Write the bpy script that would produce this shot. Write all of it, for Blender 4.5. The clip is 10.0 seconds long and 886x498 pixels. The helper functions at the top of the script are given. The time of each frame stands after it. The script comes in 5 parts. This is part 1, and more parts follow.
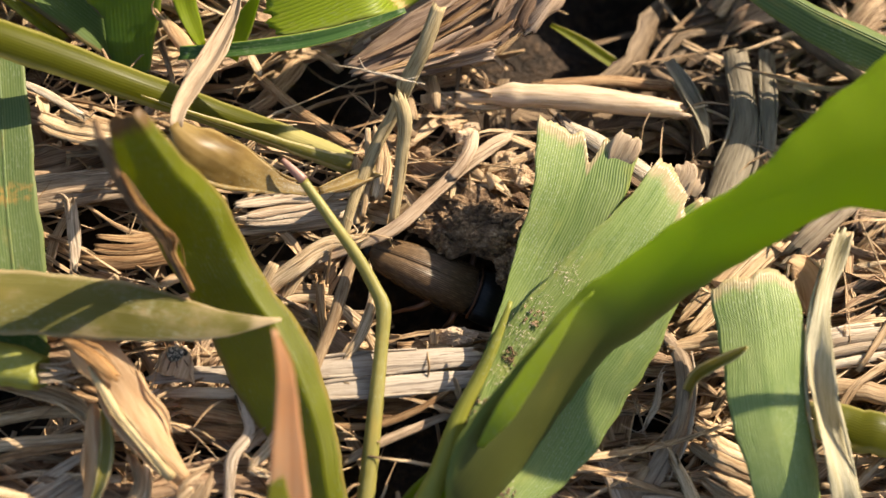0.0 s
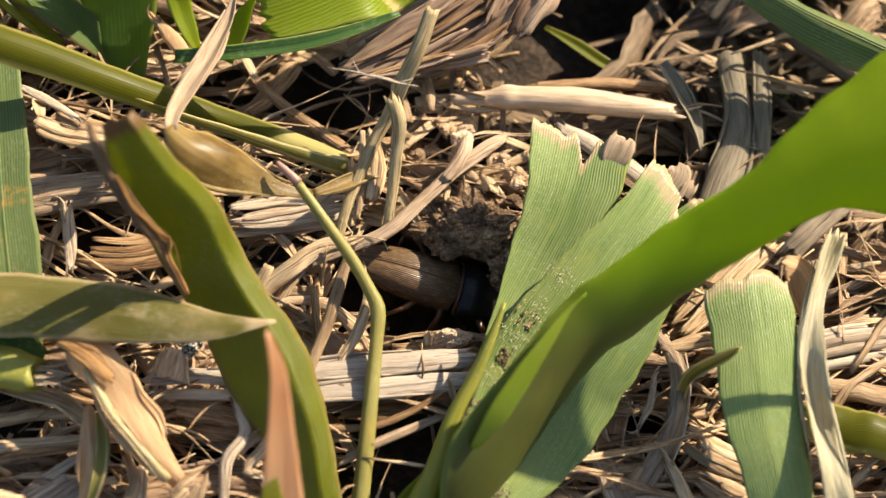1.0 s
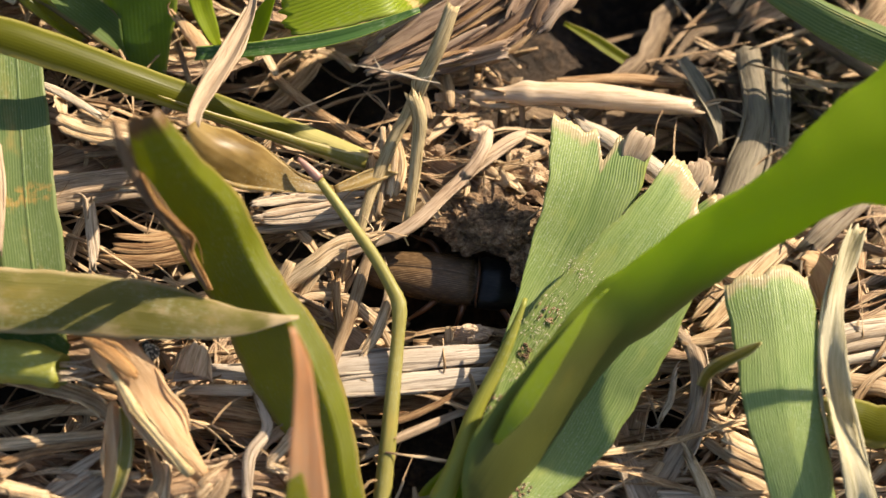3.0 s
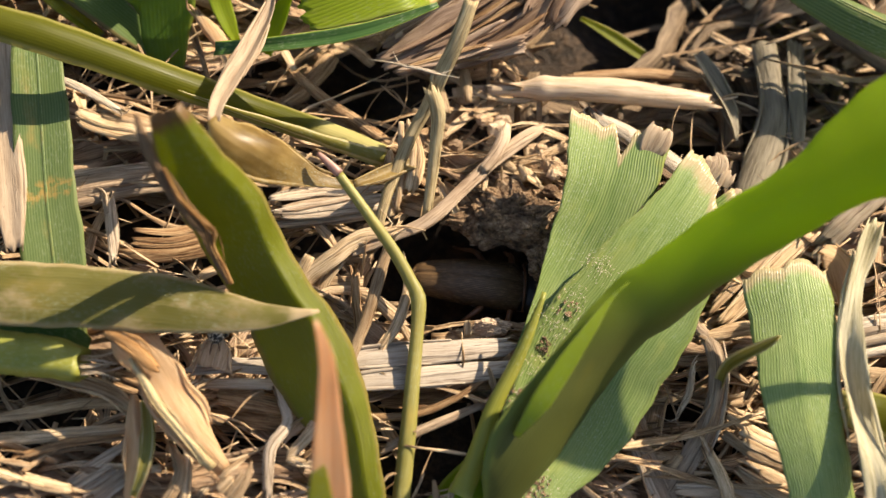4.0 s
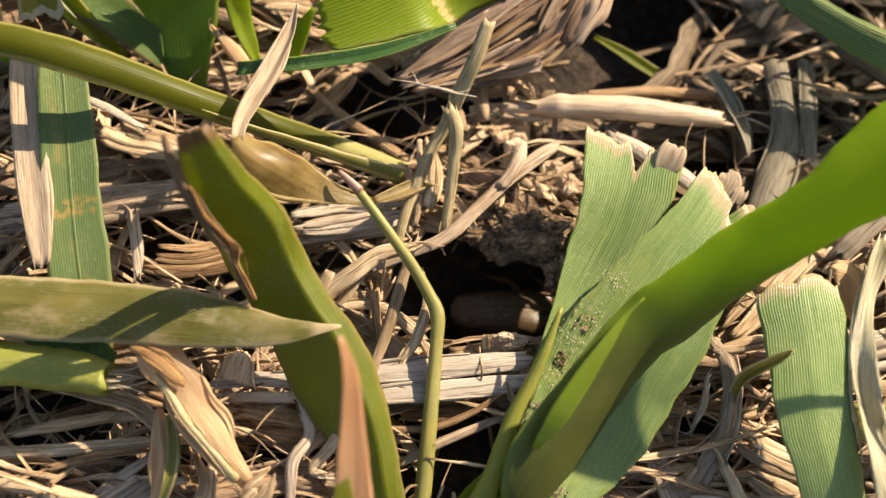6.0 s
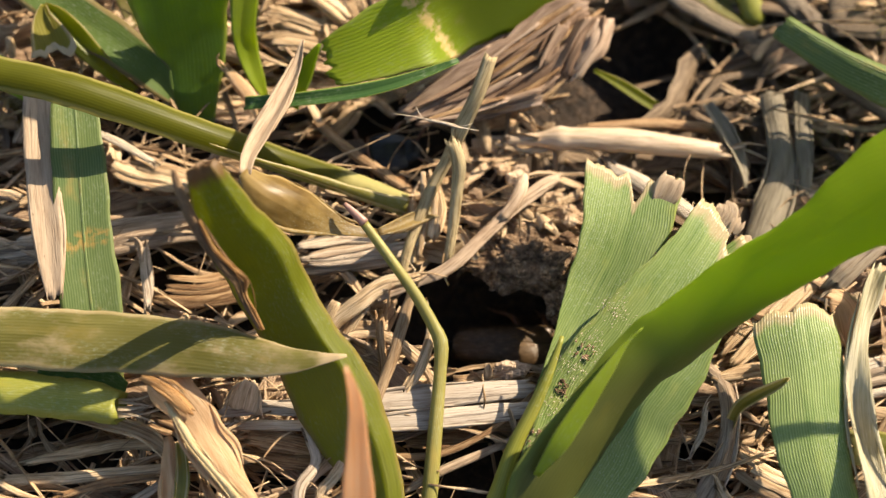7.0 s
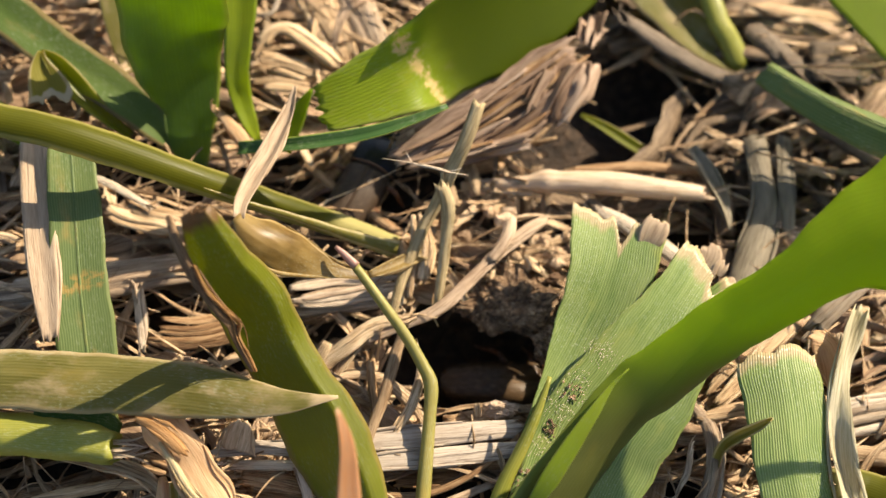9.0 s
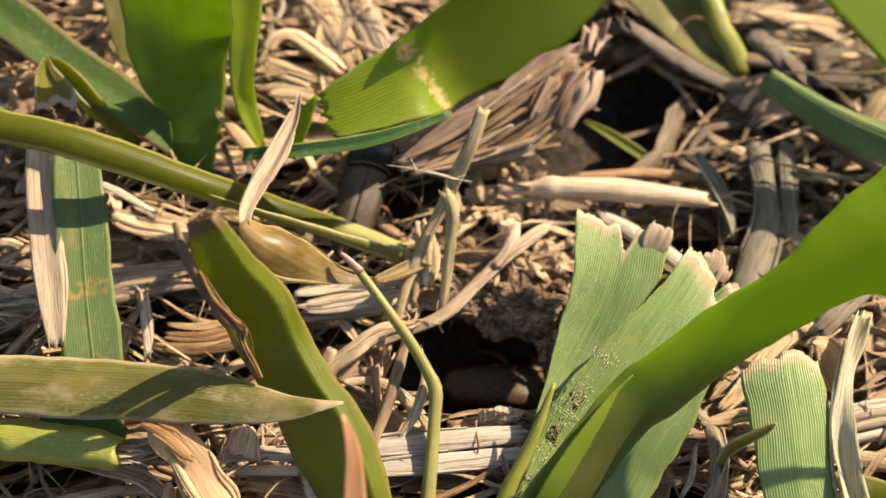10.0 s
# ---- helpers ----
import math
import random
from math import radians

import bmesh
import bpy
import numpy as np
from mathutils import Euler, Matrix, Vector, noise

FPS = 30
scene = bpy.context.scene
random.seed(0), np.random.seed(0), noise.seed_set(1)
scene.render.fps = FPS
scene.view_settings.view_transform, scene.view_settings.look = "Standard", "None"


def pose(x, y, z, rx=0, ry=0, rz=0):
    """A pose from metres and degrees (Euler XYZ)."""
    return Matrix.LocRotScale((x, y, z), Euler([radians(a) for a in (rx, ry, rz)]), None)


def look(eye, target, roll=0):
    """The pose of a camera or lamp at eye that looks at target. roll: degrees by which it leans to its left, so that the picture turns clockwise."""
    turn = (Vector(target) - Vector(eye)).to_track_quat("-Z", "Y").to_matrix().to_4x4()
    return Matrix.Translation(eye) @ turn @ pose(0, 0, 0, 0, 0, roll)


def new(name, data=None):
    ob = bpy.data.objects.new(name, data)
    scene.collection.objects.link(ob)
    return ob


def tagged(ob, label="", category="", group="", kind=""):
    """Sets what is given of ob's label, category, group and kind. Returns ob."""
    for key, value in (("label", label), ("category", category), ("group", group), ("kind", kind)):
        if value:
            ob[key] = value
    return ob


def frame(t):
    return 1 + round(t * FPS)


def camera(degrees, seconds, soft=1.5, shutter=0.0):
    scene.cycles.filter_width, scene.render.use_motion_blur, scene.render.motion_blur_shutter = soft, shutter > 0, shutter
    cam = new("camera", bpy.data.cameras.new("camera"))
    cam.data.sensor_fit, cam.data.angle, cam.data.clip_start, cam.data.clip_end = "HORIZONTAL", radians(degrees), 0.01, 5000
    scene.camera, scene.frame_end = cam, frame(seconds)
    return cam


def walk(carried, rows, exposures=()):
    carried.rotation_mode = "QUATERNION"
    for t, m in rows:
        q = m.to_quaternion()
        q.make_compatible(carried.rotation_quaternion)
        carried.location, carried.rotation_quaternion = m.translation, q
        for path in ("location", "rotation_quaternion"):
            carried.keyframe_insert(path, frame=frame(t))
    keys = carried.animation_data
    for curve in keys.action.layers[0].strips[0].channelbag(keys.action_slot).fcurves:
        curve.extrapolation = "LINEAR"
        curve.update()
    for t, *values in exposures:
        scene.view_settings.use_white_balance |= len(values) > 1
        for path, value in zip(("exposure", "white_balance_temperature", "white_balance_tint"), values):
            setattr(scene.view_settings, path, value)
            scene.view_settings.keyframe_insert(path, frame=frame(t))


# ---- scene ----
MM = 0.001

# ---- camera ----
cam = camera(36, 10.0, soft=1.45)
cam.data.dof.use_dof = True
cam.data.dof.focus_distance = 0.0764
cam.data.dof.aperture_fstop = 33.0
walk(cam, [
    (0, pose(-0.00165, -0.02743, 0.07022, 21.889, -3.542, 0.055)),
    (0.5, pose(-0.00136, -0.02738, 0.07050, 21.863, -3.537, -0.008)),
    (1, pose(-0.00116, -0.02754, 0.07048, 21.981, -3.359, -0.012)),
    (1.5, pose(-0.00138, -0.02757, 0.07064, 21.951, -3.282, 0.019)),
    (2, pose(-0.00163, -0.02749, 0.07081, 21.861, -3.278, 0.008)),
    (2.5, pose(-0.00166, -0.02750, 0.07074, 21.780, -3.139, -0.004)),
    (4, pose(-0.00288, -0.02775, 0.07092, 21.560, -2.970, 0.011)),
    (4.5, pose(-0.00331, -0.02796, 0.07051, 21.536, -2.964, -0.013)),
    (5, pose(-0.00353, -0.02804, 0.07068, 21.612, -2.857, 0.000)),
    (5.5, pose(-0.00376, -0.02789, 0.07137, 21.674, -2.882, 0.007)),
    (7, pose(-0.00360, -0.02812, 0.07411, 22.865, -2.426, -0.046)),
    (7.5, pose(-0.00356, -0.02799, 0.07464, 23.238, -2.524, -0.125)),
    (8, pose(-0.00382, -0.02805, 0.07505, 23.650, -2.623, -0.193)),
    (8.5, pose(-0.00364, -0.02798, 0.07533, 23.891, -2.752, -0.255)),
    (9, pose(-0.00366, -0.02803, 0.07575, 24.123, -2.791, -0.274)),
    (9.5, pose(-0.00382, -0.02806, 0.07571, 24.229, -2.762, -0.254)),
    (10, pose(-0.00397, -0.02803, 0.07604, 24.296, -2.813, -0.287)),
], exposures=[(0.0, 1.16, 7300, 10), (10.0, 1.16, 7300, 10)])

# ---- daylight ----
SUN_FROM = Vector((0.68, 0.58, 0.58)).normalized()
world = bpy.data.worlds.new("sky")
scene.world = world
world.use_nodes = True
wn = world.node_tree.nodes
sky = wn.new("ShaderNodeTexSky")
sky.sky_type = "NISHITA"
sky.sun_disc = False
sky.sun_elevation = math.asin(SUN_FROM.z)
sky.sun_rotation = math.atan2(SUN_FROM.x, SUN_FROM.y)
world.node_tree.links.new(sky.outputs["Color"], wn["Background"].inputs["Color"])
wn["Background"].inputs["Strength"].default_value = 0.088
sun = new("sun", bpy.data.lights.new("sun", "SUN"))
sun.data.energy = 5.0
sun.data.angle = radians(0.6)
sun.data.color = (1.0, 0.90, 0.75)
sun.matrix_world = look(SUN_FROM, (0, 0, 0))


# ---- materials ----
class Mat:
    """A small helper round a node tree."""

    def __init__(self, name):
        self.m = bpy.data.materials.new(name)
        self.m.use_nodes = True
        self.n = self.m.node_tree.nodes
        self.l = self.m.node_tree.links
        self.bsdf = self.n["Principled BSDF"]
        self.out = self.n["Material Output"]

    def put(self, socket, value):
        if hasattr(value, "is_output"):
            self.l.new(value, socket)
        else:
            socket.default_value = value

    def uv(self, layer, sx=1.0, sy=1.0, shift=None):
        u = self.n.new("ShaderNodeUVMap")
        u.uv_map = layer
        mp = self.n.new("ShaderNodeMapping")
        self.l.new(u.outputs[0], mp.inputs[0])
        mp.inputs["Scale"].default_value = (sx, sy, 1)
        if shift is not None:
            self.l.new(shift, mp.inputs["Location"])
        return mp.outputs[0]

    def place(self, s):
        u = self.n.new("ShaderNodeNewGeometry")
        mp = self.n.new("ShaderNodeMapping")
        self.l.new(u.outputs["Position"], mp.inputs[0])
        mp.inputs["Scale"].default_value = (s, s, s)
        return mp.outputs[0]

    def noise(self, vec, scale=1.0, detail=4.0, rough=0.55, warp=0.0):
        t = self.n.new("ShaderNodeTexNoise")
        self.l.new(vec, t.inputs["Vector"])
        t.inputs["Scale"].default_value, t.inputs["Detail"].default_value = scale, detail
        t.inputs["Roughness"].default_value, t.inputs["Distortion"].default_value = rough, warp
        return t.outputs["Fac"]

    def wave(self, vec, scale=1.0, distort=1.0):
        t = self.n.new("ShaderNodeTexWave")
        self.l.new(vec, t.inputs["Vector"])
        t.inputs["Scale"].default_value, t.inputs["Distortion"].default_value = scale, distort
        t.inputs["Detail"].default_value, t.inputs["Detail Scale"].default_value = 2.0, 0.6
        return t.outputs["Fac"]

    def ramp(self, fac, stops):
        r = self.n.new("ShaderNodeValToRGB")
        self.put(r.inputs[0], fac)
        e = r.color_ramp.elements
        while len(e) < len(stops):
            e.new(0.5)
        for k, (p, c) in zip(e, stops):
            k.position = p
            k.color = (*c, 1) if len(c) == 3 else c
        return r.outputs[0]

    def grey(self, fac, a, b, lo=0.0, hi=1.0):
        r = self.n.new("ShaderNodeMapRange")
        r.interpolation_type = "SMOOTHSTEP"
        self.put(r.inputs[0], fac)
        for k, v in zip((1, 2, 3, 4), (a, b, lo, hi)):
            r.inputs[k].default_value = v
        return r.outputs[0]

    def mix(self, fac, a, b, mode="MIX"):
        x = self.n.new("ShaderNodeMix")
        x.data_type, x.blend_type = "RGBA", mode
        self.put(x.inputs[0], fac)
        for sock, v in ((x.inputs[6], a), (x.inputs[7], b)):
            self.put(sock, (*v, 1) if isinstance(v, tuple) and len(v) == 3 else v)
        return x.outputs[2]

    def math(self, op, a, b=0.0):
        x = self.n.new("ShaderNodeMath")
        x.operation = op
        self.put(x.inputs[0], a)
        self.put(x.inputs[1], b)
        return x.outputs[0]

    def split(self, vec):
        x = self.n.new("ShaderNodeSeparateXYZ")
        self.l.new(vec, x.inputs[0])
        return x.outputs

    def random(self, island=False):
        if island:
            return self.n.new("ShaderNodeNewGeometry").outputs["Random Per Island"]
        return self.n.new("ShaderNodeObjectInfo").outputs["Random"]

    def shift(self, island=False):
        c = self.n.new("ShaderNodeCombineXYZ")
        r = self.random(island)
        self.l.new(self.math("MULTIPLY", r, 37.0), c.inputs[0])
        self.l.new(self.math("MULTIPLY", r, 91.0), c.inputs[1])
        return c.outputs[0]

    def bump(self, height, strength, distance):
        b = self.n.new("ShaderNodeBump")
        self.put(b.inputs["Height"], height)
        b.inputs["Strength"].default_value, b.inputs["Distance"].default_value = strength, distance
        self.l.new(b.outputs[0], self.bsdf.inputs["Normal"])
        return b.outputs[0]

    def finish(self, color, rough, translucent=0.0, glow=None, normal=None, spec=0.5):
        self.put(self.bsdf.inputs["Base Color"], color)
        self.put(self.bsdf.inputs["Roughness"], rough)
        self.bsdf.inputs["Specular IOR Level"].default_value = spec
        if translucent:
            t = self.n.new("ShaderNodeBsdfTranslucent")
            self.put(t.inputs[0], glow if glow is not None else color)
            if normal is not None:
                self.l.new(normal, t.inputs["Normal"])
            x = self.n.new("ShaderNodeMixShader")
            self.put(x.inputs[0], translucent)
            self.l.new(self.bsdf.outputs[0], x.inputs[1])
            self.l.new(t.outputs[0], x.inputs[2])
            self.l.new(x.outputs[0], self.out.inputs[0])
        return self.m


def leaf_material(name, dark, light, through_light, tan=(0.48, 0.34, 0.17), tip=0.93, edge=0.97, blotch=0.0,
                  specks=0.0, vein=1.15, share=0.42, rough=0.42, rim=(0.30, 0.36, 0.06), relief=0.000012, stripe=0.30, spec=0.5, mark=None, bloom=0.30, light_fade=None):
    """Grass leaf: lengthwise veins, mottled green, yellow rim, dry tip, pale specks."""
    k = Mat(name)
    sh = k.shift()
    mm = k.uv("mm", 1, 0.05, sh)
    veins = k.wave(mm, vein * 1.45, 2.2)
    fine = k.noise(k.uv("mm", 7.0, 0.22, sh), 1.0, 3.0)
    mott = k.noise(k.uv("mm", 1, 1, sh), 0.35, 4.0)
    col = k.mix(k.grey(k.math("ADD", k.math("MULTIPLY", veins, stripe), k.math("MULTIPLY", fine, 0.75)), 0.2, 0.95), dark, light)
    col = k.mix(k.grey(mott, 0.35, 0.75, 0.0, 0.55), col, light)
    glow = k.mix(k.grey(mott, 0.3, 0.7), through_light, tuple(c * 0.75 for c in through_light))
    glow = k.mix(k.grey(fine, 0.35, 0.7, 0.0, 0.35), glow, tuple(c * 0.6 for c in through_light))
    glow = k.mix(k.grey(veins, 0.4, 1.0, 0.0, stripe), glow, tuple(c * 0.5 for c in through_light))
    u, v, _ = k.split(k.uv("unit"))
    wob = k.math("MULTIPLY", k.math("SUBTRACT", k.noise(k.uv("mm", 1.6, 0.5, sh), 1.0, 4.0), 0.5), 0.16)
    off = k.math("ADD", k.math("ABSOLUTE", u), wob)
    ye = k.grey(off, edge - 0.14, edge + 0.02)
    col, glow = k.mix(ye, col, rim), k.mix(ye, glow, rim)
    dry = k.grey(k.math("ADD", v, k.math("MULTIPLY", wob, 0.45)), tip - 0.02, tip + 0.02)
    if blotch:
        patch = k.grey(k.noise(k.uv("mm", 1.0, 0.45, sh), 0.55, 5.0, 0.65), 0.66 - blotch, 0.92 - blotch)
        dry = k.math("MAXIMUM", dry, k.math("MULTIPLY", patch, 0.7))
    if mark:
        bent = k.math("ADD", k.math("ADD", v, k.math("MULTIPLY", wob, 0.55)), k.math("MULTIPLY", u, -0.025))
        band = k.math("ABSOLUTE", k.math("SUBTRACT", bent, mark[0]))
        gaps = k.grey(k.noise(k.uv("mm", 1.3, 1.3, sh), 1.0, 4.0, 0.7), 0.40, 0.56)
        dry = k.math("MAXIMUM", dry, k.math("MULTIPLY", k.grey(band, mark[1], mark[1] * 0.3), gaps))
    tancol = k.mix(fine, tan, tuple(c * 1.2 for c in tan))
    col, glow = k.mix(dry, col, tancol), k.mix(dry, glow, tuple(c * 0.7 for c in tan))
    # Pale dust and spots; on the broad leaf also glints put in as dots.
    if specks:
        sp = k.grey(k.noise(k.uv("mm", 1, 0.45, sh), 12.0, 2.0, 0.6), 0.66 - 0.1 * specks, 0.74 - 0.1 * specks, 0.0, 0.45)
        sp = k.math("MULTIPLY", sp, k.grey(k.noise(k.uv("mm", 1, 0.5, sh), 0.3, 2.0), 0.42, 0.6))
        col = k.mix(sp, col, (0.62, 0.66, 0.5))
    # Whitish waxy bloom, with sheen glints put into its colour.
    if bloom:
        bl = k.grey(k.noise(k.uv("mm", 9.0, 2.6, sh), 1.0, 4.0, 0.7), 0.50, 0.68, 0.0, bloom)
        bl = k.math("MULTIPLY", bl, k.grey(k.noise(k.uv("mm", 0.5, 0.22, sh), 1.0, 3.0), 0.40, 0.62))
        col = k.mix(bl, col, (0.55, 0.60, 0.42))
        yel = k.grey(k.noise(k.uv("mm", 0.7, 0.3, sh), 0.8, 3.0, 0.6), 0.55, 0.75, 0.0, 0.45)
        col = k.mix(yel, col, (light[0] * 1.35, light[1] * 1.08, light[2] * 0.8))
    # Lit and shaded stretches of a bent leaf are put into its colour.
    if light_fade:
        green = k.grey(k.math("ADD", v, k.math("MULTIPLY", u, light_fade[5])), light_fade[0], light_fade[1])
        col, glow = k.mix(green, col, light_fade[2]), k.mix(green, glow, light_fade[3])
        share = k.grey(green, 0.0, 1.0, share, light_fade[4])
    h = k.math("ADD", k.math("MULTIPLY", veins, 0.7), k.math("MULTIPLY", fine, 0.5))
    nb = k.bump(h, 0.5, relief)
    return k.finish(col, k.grey(fine, 0.2, 0.8, rough - 0.08, rough + 0.14), share, glow, nb, spec)


def straw_material(name, deep, mid, pale, island=False, share=0.16, streak=5.0, rough=0.62, stain=0.4, vary=0.85, split=0.6, relief=0.00012):
    """Dead grass: long fibres, dark grooves, grey and brown patches; each piece has its own tone."""
    deep, mid, pale = [(c[0] * 1.02, c[1] * 0.985, c[2] * 0.98) for c in (deep, mid, pale)]
    k = Mat(name)
    sh = k.shift(island)
    fib = k.noise(k.uv("mm", streak, 0.30, sh), 1.0, 5.0, 0.62, 0.25)
    fib2 = k.noise(k.uv("mm", streak * 4.2, 0.6, sh), 1.0, 4.0, 0.65)
    pat = k.noise(k.uv("mm", 0.9, 0.28, sh), 0.7, 5.0, 0.6, 0.4)
    rnd = k.random(island)
    f = k.math("ADD", k.math("MULTIPLY", fib, 0.46), k.math("MULTIPLY", fib2, 0.54))
    col = k.ramp(f, [(0.36, deep), (0.45, mid), (0.56, pale)])
    tone = k.ramp(rnd, [(0.0, (0.45, 0.40, 0.36)), (0.35, (0.85, 0.78, 0.70)), (0.7, (1.0, 1.0, 1.0)), (1.0, (1.12, 1.12, 1.10))])
    col = k.mix(vary, col, tone, "MULTIPLY")
    col = k.mix(k.grey(pat, 0.50, 0.68, 0.0, stain), col, deep)
    col = k.mix(k.grey(pat, 0.36, 0.22, 0.0, 0.4), col, (0.50, 0.43, 0.36))
    crack = k.grey(k.noise(k.uv("mm", streak * 1.7, 0.16, sh), 1.0, 3.0, 0.55, 0.5), 0.41, 0.36)
    col = k.mix(k.math("MULTIPLY", crack, split), col, tuple(c * 0.6 for c in deep))
    f = k.math("SUBTRACT", f, k.math("MULTIPLY", crack, 0.35))
    fleck = k.grey(k.noise(k.uv("mm", 5.0, 2.2, sh), 1.0, 3.0, 0.6), 0.33, 0.27, 0.0, 0.6)
    col = k.mix(fleck, col, tuple(c * 0.5 for c in deep))
    nb = k.bump(f, 1.0, relief)
    return k.finish(col, rough, share, k.mix(0.5, col, mid), nb, 0.35)


LEAF_BROAD = leaf_material("leaf_broad", (0.085, 0.17, 0.04), (0.36, 0.44, 0.15), (0.30, 0.44, 0.04), specks=0.9, stripe=0.34, tip=0.95, edge=1.0, rim=(0.22, 0.28, 0.07), share=0.30, vein=1.5, rough=0.34, spec=0.5, relief=0.00005, tan=(0.43, 0.34, 0.18), bloom=0.28)
LEAF_BRIGHT = leaf_material("leaf_bright", (0.10, 0.145, 0.010), (0.19, 0.27, 0.016), (0.56, 0.76, 0.010), tip=1.2, share=0.55, rough=0.55, vein=0.9, relief=0.00001, stripe=0.12, spec=0.15, bloom=0)
# Duller thick foot; its shade and the sunlit upper part are painted in.
LEAF_ARCHING = leaf_material("leaf_arching", (0.055, 0.062, 0.012), (0.095, 0.105, 0.022), (0.20, 0.24, 0.02), tip=1.2, edge=0.95, rim=(0.12, 0.15, 0.03), share=0.18, rough=0.5, vein=0.9, relief=0.00001, stripe=0.25, spec=0.25, bloom=0.05, light_fade=(0.28, 0.60, (0.21, 0.295, 0.014), (0.66, 0.88, 0.010), 0.55, -0.10))
LEAF_GLOW = leaf_material("leaf_glow", (0.20, 0.27, 0.015), (0.30, 0.38, 0.03), (0.66, 0.80, 0.02), tip=1.2, share=0.6, relief=0.00001, stripe=0.2)
# Past the kink a darker green stands in for shade on the tilted part.
LEAF_KINK = leaf_material("leaf_kinked", (0.10, 0.15, 0.010), (0.28, 0.36, 0.022), (0.58, 0.76, 0.02), tip=1.2, share=0.5, blotch=0.10, spec=0.25, mark=(0.235, 0.022), tan=(0.78, 0.58, 0.26), bloom=0.2, vein=1.0, stripe=0.6, relief=0.00002, light_fade=(0.25, 0.33, (0.10, 0.135, 0.010), (0.34, 0.46, 0.014), 0.5, -0.025))
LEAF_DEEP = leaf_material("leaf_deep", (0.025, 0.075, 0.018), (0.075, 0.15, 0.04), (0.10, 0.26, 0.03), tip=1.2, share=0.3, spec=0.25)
LEAF_LUSH = leaf_material("leaf_lush", (0.05, 0.11, 0.010), (0.10, 0.20, 0.02), (0.40, 0.57, 0.02), tip=1.2, share=0.6, vein=0.9, stripe=0.12, bloom=0.1)
LEAF_MID = leaf_material("leaf_mid", (0.045, 0.085, 0.018), (0.13, 0.19, 0.05), (0.20, 0.30, 0.03), blotch=0.10, edge=0.86, tip=1.2, share=0.4, tan=(0.34, 0.25, 0.09), rim=(0.20, 0.15, 0.06), spec=0.15, rough=0.55)
LEAF_BLUE = leaf_material("leaf_bluegreen", (0.055, 0.105, 0.035), (0.19, 0.25, 0.09), (0.16, 0.24, 0.04), blotch=0.14, rim=(0.16, 0.20, 0.06), vein=1.5, stripe=0.5, edge=0.96, tip=1.1, share=0.36, tan=(0.44, 0.29, 0.07), spec=0.25)
LEAF_SPOTTED = leaf_material("leaf_spotted", (0.055, 0.105, 0.035), (0.19, 0.25, 0.09), (0.16, 0.24, 0.04), blotch=0.14, rim=(0.16, 0.20, 0.06), vein=1.5, stripe=0.5, edge=0.96, tip=1.1, share=0.36, tan=(0.36, 0.25, 0.075), spec=0.25, mark=(0.47, 0.035))
LEAF_OLIVE = leaf_material("leaf_olive", (0.085, 0.095, 0.008), (0.21, 0.235, 0.018), (0.50, 0.54, 0.012), tip=0.965, tan=(0.22, 0.12, 0.05), edge=0.97, share=0.56, rim=(0.30, 0.24, 0.06), spec=0.3)
LEAF_PALE = leaf_material("leaf_pale", (0.095, 0.092, 0.020), (0.25, 0.225, 0.075), (0.42, 0.40, 0.05), stripe=0.25, bloom=0.5, relief=0.000006, blotch=0.18, edge=0.94, tip=0.93, share=0.46, tan=(0.52, 0.40, 0.24), rim=(0.42, 0.33, 0.17), spec=0.12, rough=0.6)
LEAF_DYING = leaf_material("leaf_dying", (0.16, 0.15, 0.02), (0.30, 0.27, 0.05), (0.52, 0.42, 0.03), tip=0.84, tan=(0.60, 0.50, 0.33), edge=0.9, share=0.5, rim=(0.5, 0.40, 0.2), spec=0.2)
LEAF_YELLOW = leaf_material("leaf_yellowing", (0.15, 0.14, 0.022), (0.29, 0.25, 0.05), (0.44, 0.38, 0.02), tip=1.2, edge=0.72, share=0.40, rim=(0.52, 0.43, 0.20))
STEM_GREEN = leaf_material("stem_green", (0.17, 0.19, 0.022), (0.33, 0.32, 0.055), (0.40, 0.38, 0.04), tip=1.3, edge=1.6, share=0.25, vein=1.6)
STEM_TIPPED = leaf_material("stem_tipped", (0.19, 0.175, 0.035), (0.38, 0.33, 0.10), (0.36, 0.34, 0.05), tip=1.2, edge=1.6, share=0.25, vein=2.2)
SHEATH = leaf_material("sheath", (0.062, 0.070, 0.006), (0.125, 0.125, 0.009), (0.48, 0.46, 0.02), tip=0.84, tan=(0.42, 0.37, 0.14), edge=0.86, share=0.38, vein=1.4, rim=(0.27, 0.24, 0.07), spec=0.15, bloom=0, stripe=0.12)
PINK_TIP = leaf_material("leaf_pink", (0.54, 0.28, 0.13), (0.74, 0.45, 0.26), (0.82, 0.44, 0.19), tip=1.3, edge=1.5, share=0.55, vein=0.5)
MAUVE = leaf_material("stem_mauve", (0.34, 0.17, 0.14), (0.50, 0.30, 0.24), (0.5, 0.25, 0.2), tip=1.3, edge=1.5, share=0.3, vein=0.5)
BRONZE = leaf_material("leaf_bronze", (0.07, 0.036, 0.006), (0.21, 0.125, 0.014), (0.44, 0.28, 0.02), tip=1.2, edge=0.93, blotch=0.27, share=0.45, tan=(0.40, 0.27, 0.09), rim=(0.5, 0.36, 0.16), stripe=0.08, vein=0.6, relief=0.000015, bloom=0.2, specks=0.9)
STRAW = straw_material("straw", (0.19, 0.105, 0.05), (0.52, 0.36, 0.20), (0.80, 0.64, 0.43))
